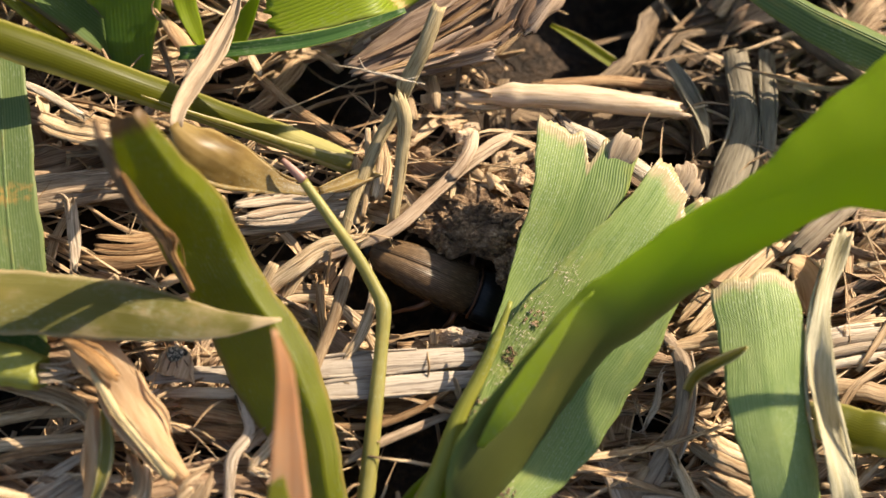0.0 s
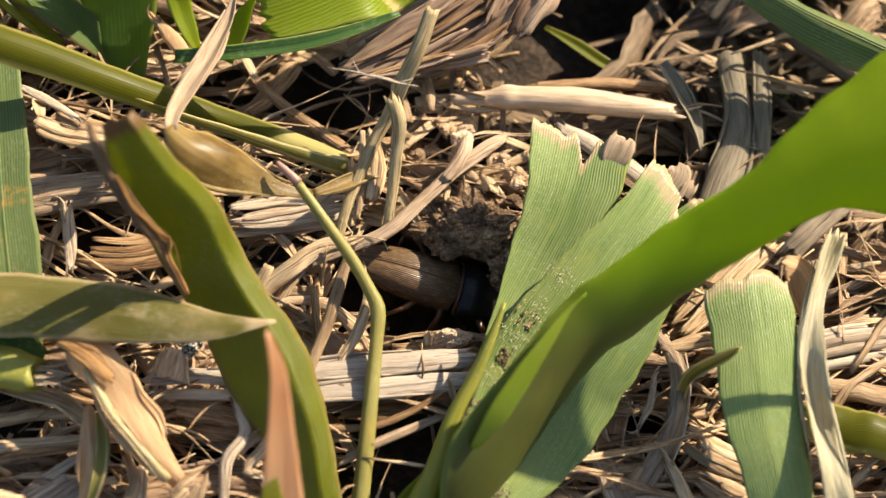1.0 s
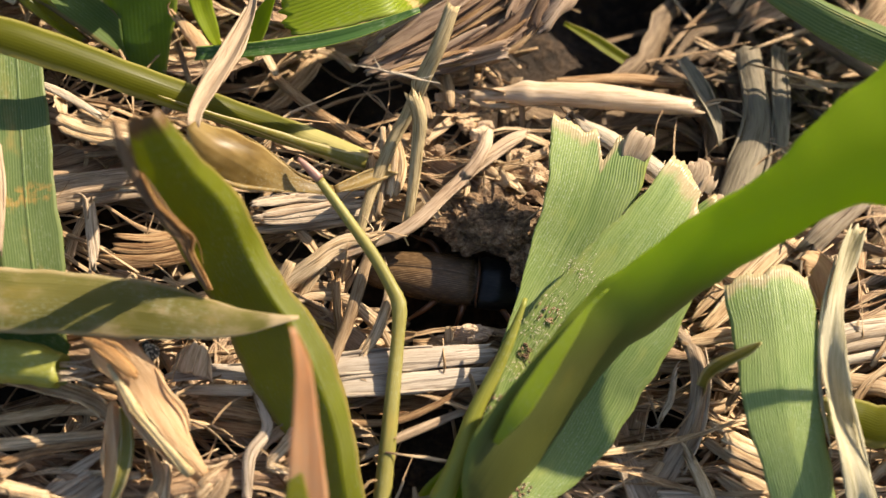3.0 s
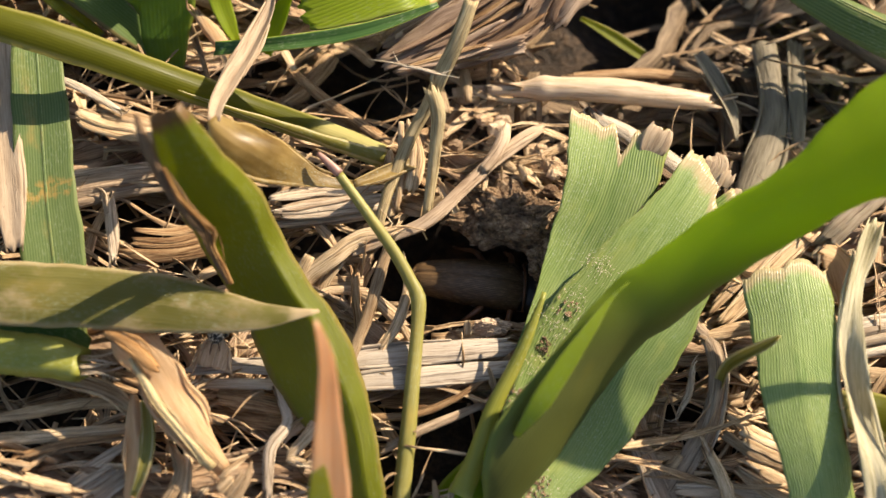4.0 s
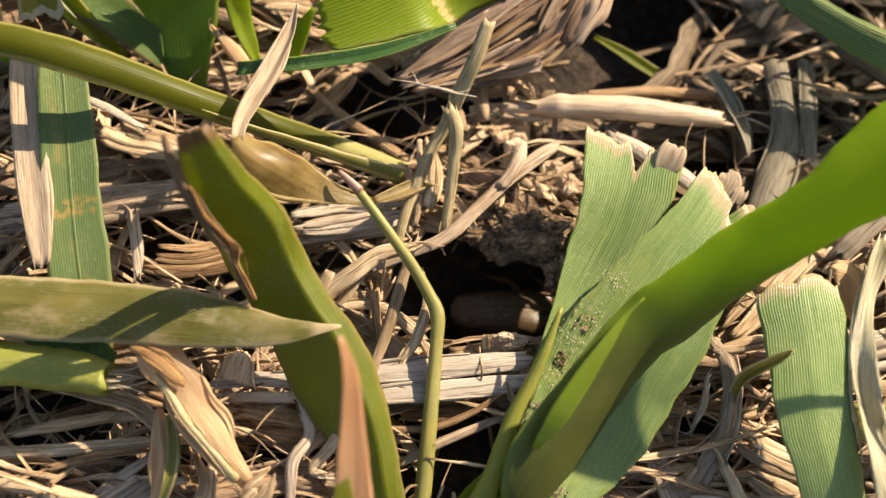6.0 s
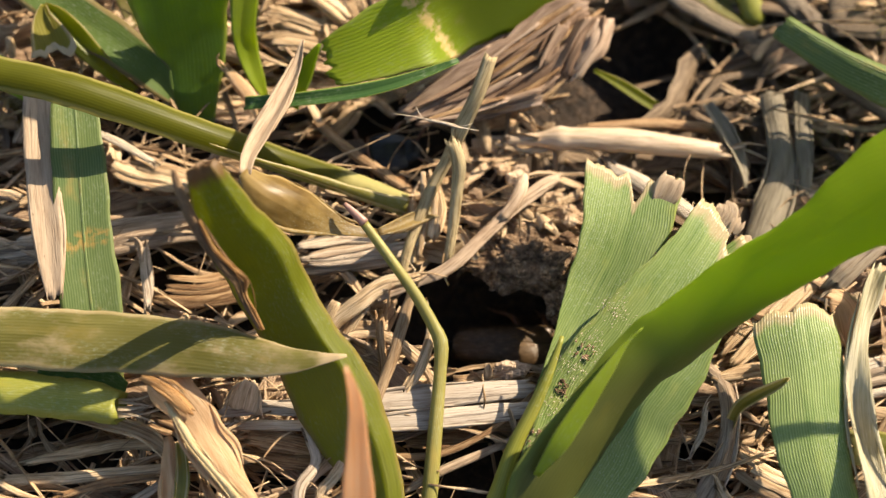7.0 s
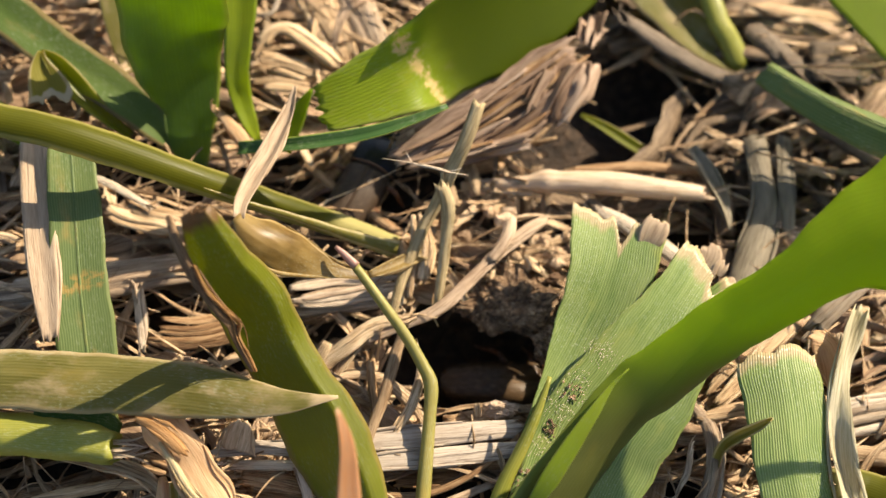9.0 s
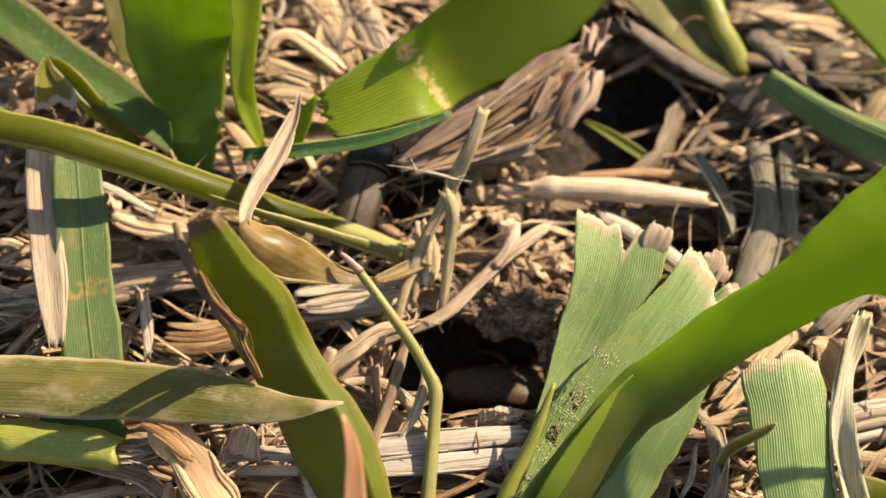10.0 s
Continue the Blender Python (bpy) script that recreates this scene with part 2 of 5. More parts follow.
STRAW_GREY = straw_material("straw_grey", (0.14, 0.095, 0.06), (0.43, 0.33, 0.235), (0.68, 0.57, 0.44))
STRAW_WHITE = straw_material("straw_white", (0.22, 0.155, 0.10), (0.55, 0.45, 0.335), (0.76, 0.68, 0.55), share=0.25, stain=0.25)
STRAW_PLANK = straw_material("straw_plank", (0.17, 0.125, 0.09), (0.39, 0.325, 0.255), (0.51, 0.445, 0.365), share=0.15, stain=0.15, vary=0.1, split=0.5, streak=2.6, relief=0.00010)
STRAW_BROWN = straw_material("straw_brown", (0.08, 0.038, 0.016), (0.26, 0.14, 0.06), (0.52, 0.36, 0.20), stain=0.6)
DRY_TAN = straw_material("dry_tan", (0.46, 0.27, 0.13), (0.62, 0.41, 0.22), (0.72, 0.52, 0.31), share=0.42, vary=0.2, split=0.15, streak=4.0, stain=0.3, relief=0.00007)
DEAD_MARGIN = straw_material("dead_margin", (0.045, 0.024, 0.012), (0.13, 0.075, 0.04), (0.27, 0.17, 0.09), share=0.2)
# Darker copy of the straw, for pieces that lie in shade.
STRAW_IN_SHADE = straw_material("straw_in_shade", (0.05, 0.035, 0.024), (0.14, 0.105, 0.072), (0.27, 0.21, 0.15))
WITHER = straw_material("withered_leaf", (0.29, 0.205, 0.13), (0.45, 0.335, 0.225), (0.55, 0.43, 0.30), share=0.3, stain=0.3, vary=0.15, split=0.15, streak=2.8, relief=0.00008)
PALE_STRAW = straw_material("pale_straw", (0.34, 0.23, 0.14), (0.57, 0.43, 0.29), (0.72, 0.58, 0.43), share=0.2, stain=0.15, vary=0.1, split=0.15, streak=2.6, relief=0.00006, rough=0.45)
DRAB = straw_material("drab_leaf", (0.13, 0.105, 0.07), (0.245, 0.21, 0.145), (0.33, 0.29, 0.21), share=0.35, stain=0.3, vary=0.2, split=0.2, streak=2.6, relief=0.0001)
# Darker straw for the dip, its shade put into the colour.
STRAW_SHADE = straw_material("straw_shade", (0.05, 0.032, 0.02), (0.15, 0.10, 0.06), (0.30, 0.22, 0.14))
SHRED = straw_material("shredded", (0.10, 0.06, 0.038), (0.26, 0.165, 0.108), (0.42, 0.30, 0.21), share=0.3, streak=4.5, split=0.3, relief=0.00006)
FLAP = straw_material("torn_flap", (0.26, 0.165, 0.11), (0.47, 0.34, 0.245), (0.62, 0.48, 0.36), share=0.3, streak=4.5, stain=0.3, vary=0.2, split=0.3, relief=0.00006)
BLEACHED = straw_material("bleached", (0.30, 0.26, 0.15), (0.50, 0.46, 0.29), (0.68, 0.64, 0.46), share=0.3, stain=0.2, vary=0.15)
RUSSET = straw_material("russet", (0.16, 0.07, 0.02), (0.38, 0.20, 0.07), (0.58, 0.36, 0.16), share=0.4, stain=0.3, vary=0.3)
STRAW_SMOOTH = straw_material("straw_smooth", (0.24, 0.15, 0.09), (0.46, 0.335, 0.225), (0.64, 0.50, 0.36), stain=0.5, vary=0.15, split=0.5, relief=0.00014, share=0.2, streak=3.5)
STRAW_FLAKE = straw_material("straw_flake", (0.10, 0.052, 0.03), (0.42, 0.28, 0.175), (0.72, 0.55, 0.39), share=0.16, streak=4.5, stain=0.5, relief=0.0003)
STALK = straw_material("stalk", (0.15, 0.10, 0.04), (0.42, 0.32, 0.16), (0.64, 0.53, 0.31), stain=0.3, vary=0.2)
SHEET = straw_material("dead_sheet", (0.10, 0.062, 0.042), (0.24, 0.158, 0.11), (0.38, 0.275, 0.20), share=0.3, streak=3.4, vary=0.4, split=0.3, relief=0.00006)
CRUMB = straw_material("crumb", (0.22, 0.13, 0.07), (0.48, 0.34, 0.21), (0.68, 0.53, 0.37), stain=0.4, vary=0.5, streak=1.5)
THATCH = straw_material("thatch", (0.09, 0.048, 0.024), (0.42, 0.275, 0.145), (0.76, 0.59, 0.39), island=True)
THATCH_STRIP = straw_material("thatch_strip", (0.09, 0.048, 0.024), (0.42, 0.275, 0.145), (0.76, 0.59, 0.39))
DUST = straw_material("dust_flakes", (0.20, 0.12, 0.06), (0.50, 0.36, 0.21), (0.76, 0.62, 0.42), island=True, share=0.3)


def soil_material():
    k = Mat("soil")
    a = k.noise(k.place(1500.0), 1.0, 6.0, 0.65)
    b = k.noise(k.place(260.0), 1.0, 4.0)
    col = k.mix(k.grey(a, 0.4, 0.7), (0.018, 0.011, 0.007), (0.075, 0.045, 0.026))
    col = k.mix(k.grey(b, 0.45, 0.7, 0.0, 0.6), col, (0.05, 0.032, 0.02))
    nb = k.bump(a, 1.0, 0.0005)
    return k.finish(col, 0.92)


def clod_material():
    k = Mat("clod")
    a = k.noise(k.place(2600.0), 1.0, 6.0, 0.7)
    b = k.noise(k.place(700.0), 1.0, 4.0)
    col = k.ramp(a, [(0.38, (0.07, 0.04, 0.022)), (0.52, (0.28, 0.17, 0.09)), (0.66, (0.52, 0.38, 0.25))])
    col = k.mix(k.grey(b, 0.45, 0.65, 0.0, 0.6), col, (0.10, 0.055, 0.03))
    k.bump(a, 1.0, 0.0004)
    return k.finish(col, 0.9)


def shell_material(name, base, ridge, gloss, stripes, spec=0.4):
    k = Mat(name)
    p = k.uv("mm", 1, 0.04)
    w = k.wave(p, stripes, 0.6)
    n = k.noise(k.uv("mm", 9, 2), 1.0, 3.0)
    col = k.mix(k.grey(w, 0.1, 0.6), tuple(c * 0.8 for c in base), base)
    col = k.mix(k.grey(n, 0.45, 0.75, 0.0, 0.7), col, ridge)
    k.bump(k.math("ADD", w, k.math("MULTIPLY", n, 0.5)), 0.5, 0.00004)
    return k.finish(col, gloss, spec=spec)


SOIL = soil_material()
CLOD = clod_material()
ELYTRA = shell_material("wing_case", (0.10, 0.060, 0.030), (0.19, 0.12, 0.065), 0.26, 2.6)
# Darker copy of the wing cases, for the shade the beetle sits in.
SHADED_CASES = shell_material("shaded_wing_case", (0.045, 0.028, 0.017), (0.085, 0.056, 0.035), 0.45, 1.6, 0.2)
BLACK_SHELL = shell_material("black_shell", (0.014, 0.013, 0.012), (0.036, 0.033, 0.030), 0.28, 0.3, 0.3)
LEG = shell_material("leg_shell", (0.12, 0.05, 0.022), (0.22, 0.10, 0.05), 0.35, 0.5)


def mottled_material():
    k = Mat("mottled_shell")
    n = k.noise(k.place(7500.0), 1.0, 2.0)
    k.bump(n, 0.5, 0.00004)
    return k.finish(k.mix(k.grey(n, 0.50, 0.58), (0.02, 0.017, 0.014), (0.42, 0.38, 0.33)), 0.45)


MOTTLED = mottled_material()


# ---- builders: all sizes in millimetres ----
def smooth_rows(ctrl, n):
    """Catmull-Rom through the control rows, n even steps along the length."""
    c = np.array(ctrl, float)
    c = np.vstack([2 * c[0] - c[1], c, 2 * c[-1] - c[-2]])
    fine = []
    for i in range(1, len(c) - 2):
        for s in np.linspace(0, 1, 24, endpoint=False):
            a, b, d, e = c[i - 1], c[i], c[i + 1], c[i + 2]
            fine.append(0.5 * (2 * b + (d - a) * s + (2 * a - 5 * b + 4 * d - e) * s * s + (3 * b - a - 3 * d + e) * s ** 3))
    fine.append(c[-2])
    fine = np.array(fine)
    run = np.r_[0, np.cumsum(np.linalg.norm(np.diff(fine[:, :3], axis=0), axis=1))]
    at = np.linspace(0, run[-1], n)
    return np.stack([np.interp(at, run, col) for col in fine.T], 1), at


def frames_along(pos, roll):
    """Tangent, side and normal at each step; the normal leans to the sky, turned by roll degrees."""
    tan = np.gradient(pos, axis=0)
    tan /= np.linalg.norm(tan, axis=1)[:, None] + 1e-12
    side, nor, last = [], [], None
    for i, t in enumerate(tan):
        s = np.cross(t, (0, 0, 1))
        if np.linalg.norm(s) < 0.25 and last is not None:
            s = last - t * (last @ t)
        s /= np.linalg.norm(s) + 1e-12
        if last is not None and s @ last < 0:
            s = -s
        last = s
        nn = np.cross(s, t)
        a = radians(roll[i])
        side.append(math.cos(a) * s + math.sin(a) * nn)
        nor.append(math.cos(a) * nn - math.sin(a) * s)
    return tan, np.array(side), np.array(nor)


def mesh_from(name, verts, faces, mm, unit, mat, smooth=True):
    me = bpy.data.meshes.new(name)
    me.from_pydata([tuple(v) for v in np.asarray(verts) * MM], [], faces)
    for layer, vals in (("mm", mm), ("unit", unit)):
        uv = me.uv_layers.new(name=layer)
        idx = np.empty(len(me.loops), int)
        me.loops.foreach_get("vertex_index", idx)
        uv.data.foreach_set("uv", np.asarray(vals, np.float32)[idx].ravel())
    me.materials.append(mat)
    me.polygons.foreach_set("use_smooth", [smooth] * len(me.polygons))
    return me


def add(name, me, parent=None, label="", category="", group="", kind=""):
    ob = new(name, me)
    if parent is not None:
        ob.parent = parent
    return tagged(ob, label, category, group, kind)


def ribbon_data(ctrl, rng, fold=0.0, curl=0.0, roll=0.0, thick=0.14, rag=(0.0, 0.0), n=26, m=9, wav=0.0, skew=0.0, jag=0.03, notch=(), rib=None):
    """A grass leaf: a strip with a folded or bowed section, real thickness, and torn ends.
    notch: tears in the far end, as (where across, depth, width)."""
    rows, at = smooth_rows(ctrl, n)
    pos, half = rows[:, :3], np.maximum(rows[:, 3], 0.02) / 2
    r0, r1 = roll if isinstance(roll, tuple) else (roll, roll)
    tan, side, nor = frames_along(pos, rows[:, 4] if rows.shape[1] > 4 else np.linspace(r0, r1, n))
    us = np.linspace(-1, 1, m)
    ph = [rng.random() * 50 for _ in range(4)]
    columns = []
    for u in us:
        lo, hi = 0.0, at[-1]
        if rag[0]:
            lo += abs(rag[0]) * (0.5 + noise.noise((u * 1.7 + ph[3], 0, 0)) + 0.5 * noise.noise((u * 5 + ph[3], 3, 0)) + 0.22 * noise.noise((u * 15 + ph[3], 2, 0)))
        if rag[1]:
            hi -= abs(rag[1]) * (0.5 + noise.noise((u * 1.7 + ph[3], 7, 0)) + 0.5 * noise.noise((u * 5 + ph[3], 5, 0)) + 0.22 * noise.noise((u * 15 + ph[3], 9, 0)))
        for u0, deep, wide in notch:
            hi -= deep * max(0.0, 1 - abs(u - u0) / wide)
        s = np.linspace(lo, max(hi, lo + 0.1), n)
        if rag[0] or rag[1] or notch:
            columns.append([np.stack([np.interp(s, at, c) for c in arr.T], 1) for arr in (pos, side, nor)] + [np.interp(s, at, half), s])
        else:
            columns.append([pos, side, nor, half, s])
    verts, mm, unit = [], [], []
    for face in (0, 1):
        for i in range(n):
            for u, (cp, cs, cn, ch, s) in zip(us, columns):
                w = ch[i] * (1 + jag * math.sin(s[i] * 0.9 + ph[0] + (u > 0) * 2.1) + 0.6 * jag * math.sin(s[i] * 2.7 + ph[1] + (u > 0)))
                h = ch[i] * (fold * (abs(u + skew) - 0.5) + curl * (u * u - 0.4))
                if rib:
                    h += ch[i] / rib[0] * (-0.5 * rib[1] - 0.4 * rib[2]) + 0.03
                h += wav * math.sin(s[i] * 0.7 + ph[2] + u * 1.8) * ch[i]
                p = cp[i] + cs[i] * u * w + cn[i] * h
                if face:
                    p = p - cn[i] * thick * (1 - 0.75 * abs(u) ** 3)
                verts.append(p)
                mm.append((u * ch[i] + ph[0], s[i] + ph[1]))
                unit.append((u, i / (n - 1)))
    q = n * m
    faces = []
    for i in range(n - 1):
        for j in range(m - 1):
            a = i * m + j
            faces.append((a, a + 1, a + m + 1, a + m))
            faces.append((q + a, q + a + m, q + a + m + 1, q + a + 1))
        a, b = i * m, i * m + m - 1
        faces.append((a, a + m, q + a + m, q + a))
        faces.append((b, q + b, q + b + m, b + m))
    for j in range(m - 1):
        a, b = j, (n - 1) * m + j
        faces.append((a, q + a, q + a + 1, a + 1))
        faces.append((b, b + 1, q + b + 1, q + b))
    return verts, faces, mm, unit


def tube_data(ctrl, rng, flat=0.55, roll=0.0, groove=0.10, n=26, m=18, rag=0.5, hollow=0.55, node=None, kink=0.05):
    """A straw or stem: a ridged, flattened pipe with open, broken ends; node: where it swells (0 to 1)."""
    rows, at = smooth_rows(ctrl, n)
    pos, half = rows[:, :3].copy(), np.maximum(rows[:, 3], 0.03) / 2
    ph = [rng.random() * 60 for _ in range(4)]
    for i in range(n):
        pos[i] += np.array([noise.noise((at[i] * 0.45 + ph[3], k * 9.0, 0)) + 0.5 * noise.noise((at[i] * 1.3, k * 9.0, ph[3])) for k in range(3)]) * kink * 4 * half[i]
    tan, side, nor = frames_along(pos, np.full(n, float(roll)))
    ridge = [rng.uniform(-1, 1) for _ in range(m)]
    verts, mm, unit = [], [], []
    for i in range(-1, n + 1):
        k = min(max(i, 0), n - 1)
        inner = i < 0 or i >= n
        for j in range(m):
            a = 2 * math.pi * j / m
            g = 1 + groove * (0.8 * ridge[j] + 1.2 * noise.noise((math.cos(a) * 2 + ph[0], math.sin(a) * 2, at[k] * 0.1)))
            g += groove * 0.4 * noise.noise((a * 2 + ph[1], at[k] * 0.4, 1))
            g *= 1 + groove * 0.5 * noise.noise((at[k] * 0.35 + ph[2], 4, (math.cos(a) > 0) * 3.0))
            if node is not None:
                g += 0.22 * math.exp(-((at[k] / at[-1] - node) * at[-1] / 0.5) ** 2)
            if inner:
                g *= hollow
            p = pos[k] + side[k] * math.cos(a) * half[k] * g + nor[k] * math.sin(a) * half[k] * flat * g
            if rag and (k < 1 or k > n - 2):
                p = p + tan[k] * rag * (1.2 * ridge[j] + noise.noise((math.cos(a) * 2 + ph[2], math.sin(a) * 2, k))) * (1 if k else -1)
            if inner:
                p = p + tan[k] * (0.5 if i < 0 else -0.5) * half[k]
            verts.append(p)
            mm.append((a * half[k] + ph[0], at[k] + ph[1]))
            unit.append((math.cos(a), at[k] / at[-1]))
    faces = []
    for i in range(n + 1):
        for j in range(m):
            a, b = i * m + j, i * m + (j + 1) % m
            faces.append((a, b, b + m, a + m))
    faces.append(tuple(range(m))[::-1])
    faces.append(tuple(range((n + 1) * m, (n + 2) * m)))
    return verts, faces, mm, unit


SEED = [100]


def rng_next():
    SEED[0] += 1
    return random.Random(SEED[0])


def blade(name, ctrl, mat, label, parent=None, group="", category="grass blade", midrib=None, **kw):
    if midrib:
        share = 0.06
        thin = [(*r[:3], r[3] * share, *r[4:]) for r in ctrl]
        more = {k: kw[k] for k in ("roll", "rag", "n") if k in kw}
        data = ribbon_data(thin, rng_next(), rib=(share, kw.get("fold", 0), kw.get("curl", 0)), curl=-0.5, thick=0.05, m=4, **more)
        add("midrib", mesh_from("midrib", *data, midrib), parent)
    return add(name, mesh_from(name, *ribbon_data(ctrl, rng_next(), **kw), mat), parent, label, "" if parent else category, group)


def straw(name, ctrl, mat, label, parent=None, group="dead straws", category="straw", fray=2, **kw):
    """A straw; loose splinters stick out of its broken ends. A deeply grooved one is split into fibres."""
    if not parent and kw.get("groove", 0) >= 0.1:
        wide = max(r[3] for r in ctrl)
        return sheaf(name, ctrl, mat, label, group, category, max(3, min(7, round(wide / 0.42))), kw.get("rag", 0.6) * 2)
    rng = rng_next()
    ob = add(name, mesh_from(name, *tube_data(ctrl, rng, **kw), mat), parent, label, "" if parent else category, "" if parent else group)
    c = np.array(ctrl)
    for a, b in ((c[0], c[1]), (c[-1], c[-2])):
        d = (a - b)[:3]
        d = d / np.linalg.norm(d)
        for _ in range(fray if not parent else 0):
            off = np.array((rng.uniform(-1, 1), rng.uniform(-1, 1), rng.uniform(-0.2, 0.6))) * a[3] * 0.4
            ln = rng.uniform(0.5, 2.0)
            turn = np.array((rng.gauss(0, 0.25), rng.gauss(0, 0.25), rng.gauss(0.05, 0.15)))
            w = min(0.3, a[3] * 0.35)
            p = a[:3] + off - d * 0.8
            rows = [(*p, w), (*(p + d * (0.8 + ln * 0.4)), w * 0.8), (*(p + (d + turn) * (0.8 + ln)), w * 0.2)]
            add("splinter", mesh_from("splinter", *ribbon_data(rows, rng, curl=-0.5, thick=0.05, n=6, m=4), mat), ob)
    return ob


def sheaf(name, ctrl, mat, label, group="dead straws", category="straw", count=7, ends=1.2, bow=0.25, rollspread=10):
    """A flattened straw that has split into long fibres lying side by side."""
    rng = rng_next()
    root = empty(name, label, category, group)
    rows, at = smooth_rows(ctrl, 14)
    tan, side, nor = frames_along(rows[:, :3], np.zeros(14))
    for i in range(count):
        u = (i + 0.5) / count - 0.5 + rng.uniform(-0.3, 0.3) / count
        a = 0 if rng.random() < 0.3 else min(5, int(rng.uniform(0, ends) / at[-1] * 14 + rng.random()))
        b = 14 if rng.random() < 0.3 else max(a + 6, 14 - int(rng.uniform(0, ends) / at[-1] * 14 + rng.random()))
        drift, lift = rng.gauss(0, 0.06), rng.gauss(0, 0.05)
        pts = []
        for k in np.linspace(a, b - 1, 6):
            k = int(round(k))
            w = rows[k, 3]
            p = rows[k, :3] + side[k] * (u + drift * (k / 14 - 0.5)) * w + nor[k] * (lift - bow * (2 * u) ** 2) * w * 0.5
            pts.append((*p, max(0.12, w / count * rng.uniform(1.25, 1.7))))
        pts[0] = (*pts[0][:3], pts[0][3] * rng.uniform(0.2, 0.8))
        pts[-1] = (*pts[-1][:3], pts[-1][3] * rng.uniform(0.2, 0.8))
        data = ribbon_data(pts, rng, curl=rng.uniform(-0.7, 0.1), roll=u * -50 * bow * 2 + rng.gauss(0, rollspread), thick=0.09, n=18, m=5, jag=0.10, wav=0.06, rag=(0.3, 0.3))
        add("fibre", mesh_from("fibre", *data, mat), root)
    return root


def strip(ctrl, mat, label, name="dry_leaf", group="dead leaf strips", category="dry leaf", **kw):
    ob = blade(name, ctrl, mat, label, None, group, category, **kw)
    rng = rng_next()
    rows, at = smooth_rows(ctrl, 16)
    tan, side, nor = frames_along(rows[:, :3], np.zeros(16))
    for s in (-1, 1):
        a = rng.randint(1, 5)
        b = rng.randint(10, 15)
        w = min(0.22, rows[8, 3] * 0.2)
        pts = [(*(rows[k, :3] + side[k] * s * rows[k, 3] * rng.uniform(0.42, 0.55) + nor[k] * 0.05), w * (0.3 if k in (a, b) else 1)) for k in (a, (2 * a + b) // 3, (a + 2 * b) // 3, b)]
        add("frayed_fibre", mesh_from("frayed_fibre", *ribbon_data(pts, rng, curl=-0.6, thick=0.05, n=14, m=4, jag=0.2), mat), ob)
    return ob


def empty(name, label, category, group=""):
    return tagged(new(name), label, category, group)


# ---- ground ----
HOLE = (2.97, -0.13, -3)
HOLLOWS = ((*HOLE[:2], 5.2, 3.4), (*(13.58, 19.27, -3)[:2], 3.7, 2.1), (*(-4.99, 12.26, -3)[:2], 2.0, 1.5))


SPARSE = [(-19.6, 11.9, 3.4, 1.2), (-19.2, 6.9, 2.5, 0.7), (-15.9, 1.5, 4.2, 1.8), (-21.4, -9.1, 2.1, 1.0), (-5.1, 10.2, 3.2, 2.2), (-9.1, 0.6, 1.9, 1.4), (-5.3, 4.6, 1.0, 0.9), (11.9, 16.1, 3.2, 2.7), (-0.0, -10.1, 4.6, 2.4), (-4.3, -10.8, 1.2, 2.0), (-20.3, -8.2, 3.4, 1.3), (-9.5, -9.9, 2.8, 1.0), (15.0, -8.3, 1.9, 2.1), (3.3, 7.7, 2.0, 1.1), (15.2, 8.4, 2.7, 1.3), (10.4, 13.7, 2.1, 1.5), (-1.5, 11.2, 3.2, 1.6), (4.5, 8.9, 1.6, 0.9), (-9.5, 5.0, 1.6, 1.0), (-9.7, 10.2, 2.7, 1.7), (-10.5, 5.9, 1.3, 1.1), (-16.3, 10.6, 2.1, 1.2), (-4.7, 10.9, 1.7, 1.3)]  # x, y and half-sizes of gaps in the mat


def in_gap(x, y):
    return any(((x - gx) / ga) ** 2 + ((y - gy) / gb) ** 2 < 1 for gx, gy, ga, gb in SPARSE)


def ground():
    """Dark soil under the thatch, with the beetle's hollow."""
    xs = np.r_[-6000, -2500, -900, -300, -120, -70, np.linspace(-48, 48, 97), 70, 120, 300, 900, 2500, 6000]
    verts, uv = [], []
    for y in xs:
        for x in xs:
            z = -4.6
            if abs(x) < 60 and abs(y) < 60:
                z += 1.3 * noise.noise((x * 0.12, y * 0.12, 3)) + 0.5 * noise.noise((x * 0.5, y * 0.5, 8))
                for hx, hy, ha, hb in HOLLOWS:
                    z -= (4.0 if ha > 5 else 2.0) * math.exp(-math.hypot((x - hx) / (ha * 1.2), (y - hy) / (hb * 1.3)) ** 4)
            verts.append((x, y, z))
            uv.append((x, y))
    n = len(xs)
    faces = [(i * n + j, i * n + j + 1, (i + 1) * n + j + 1, (i + 1) * n + j) for i in range(n - 1) for j in range(n - 1)]
    return add("ground", mesh_from("ground", verts, faces, uv, uv, SOIL), None, "dark brown crumbly soil under dead grass", "soil", "", "structure")


ground()


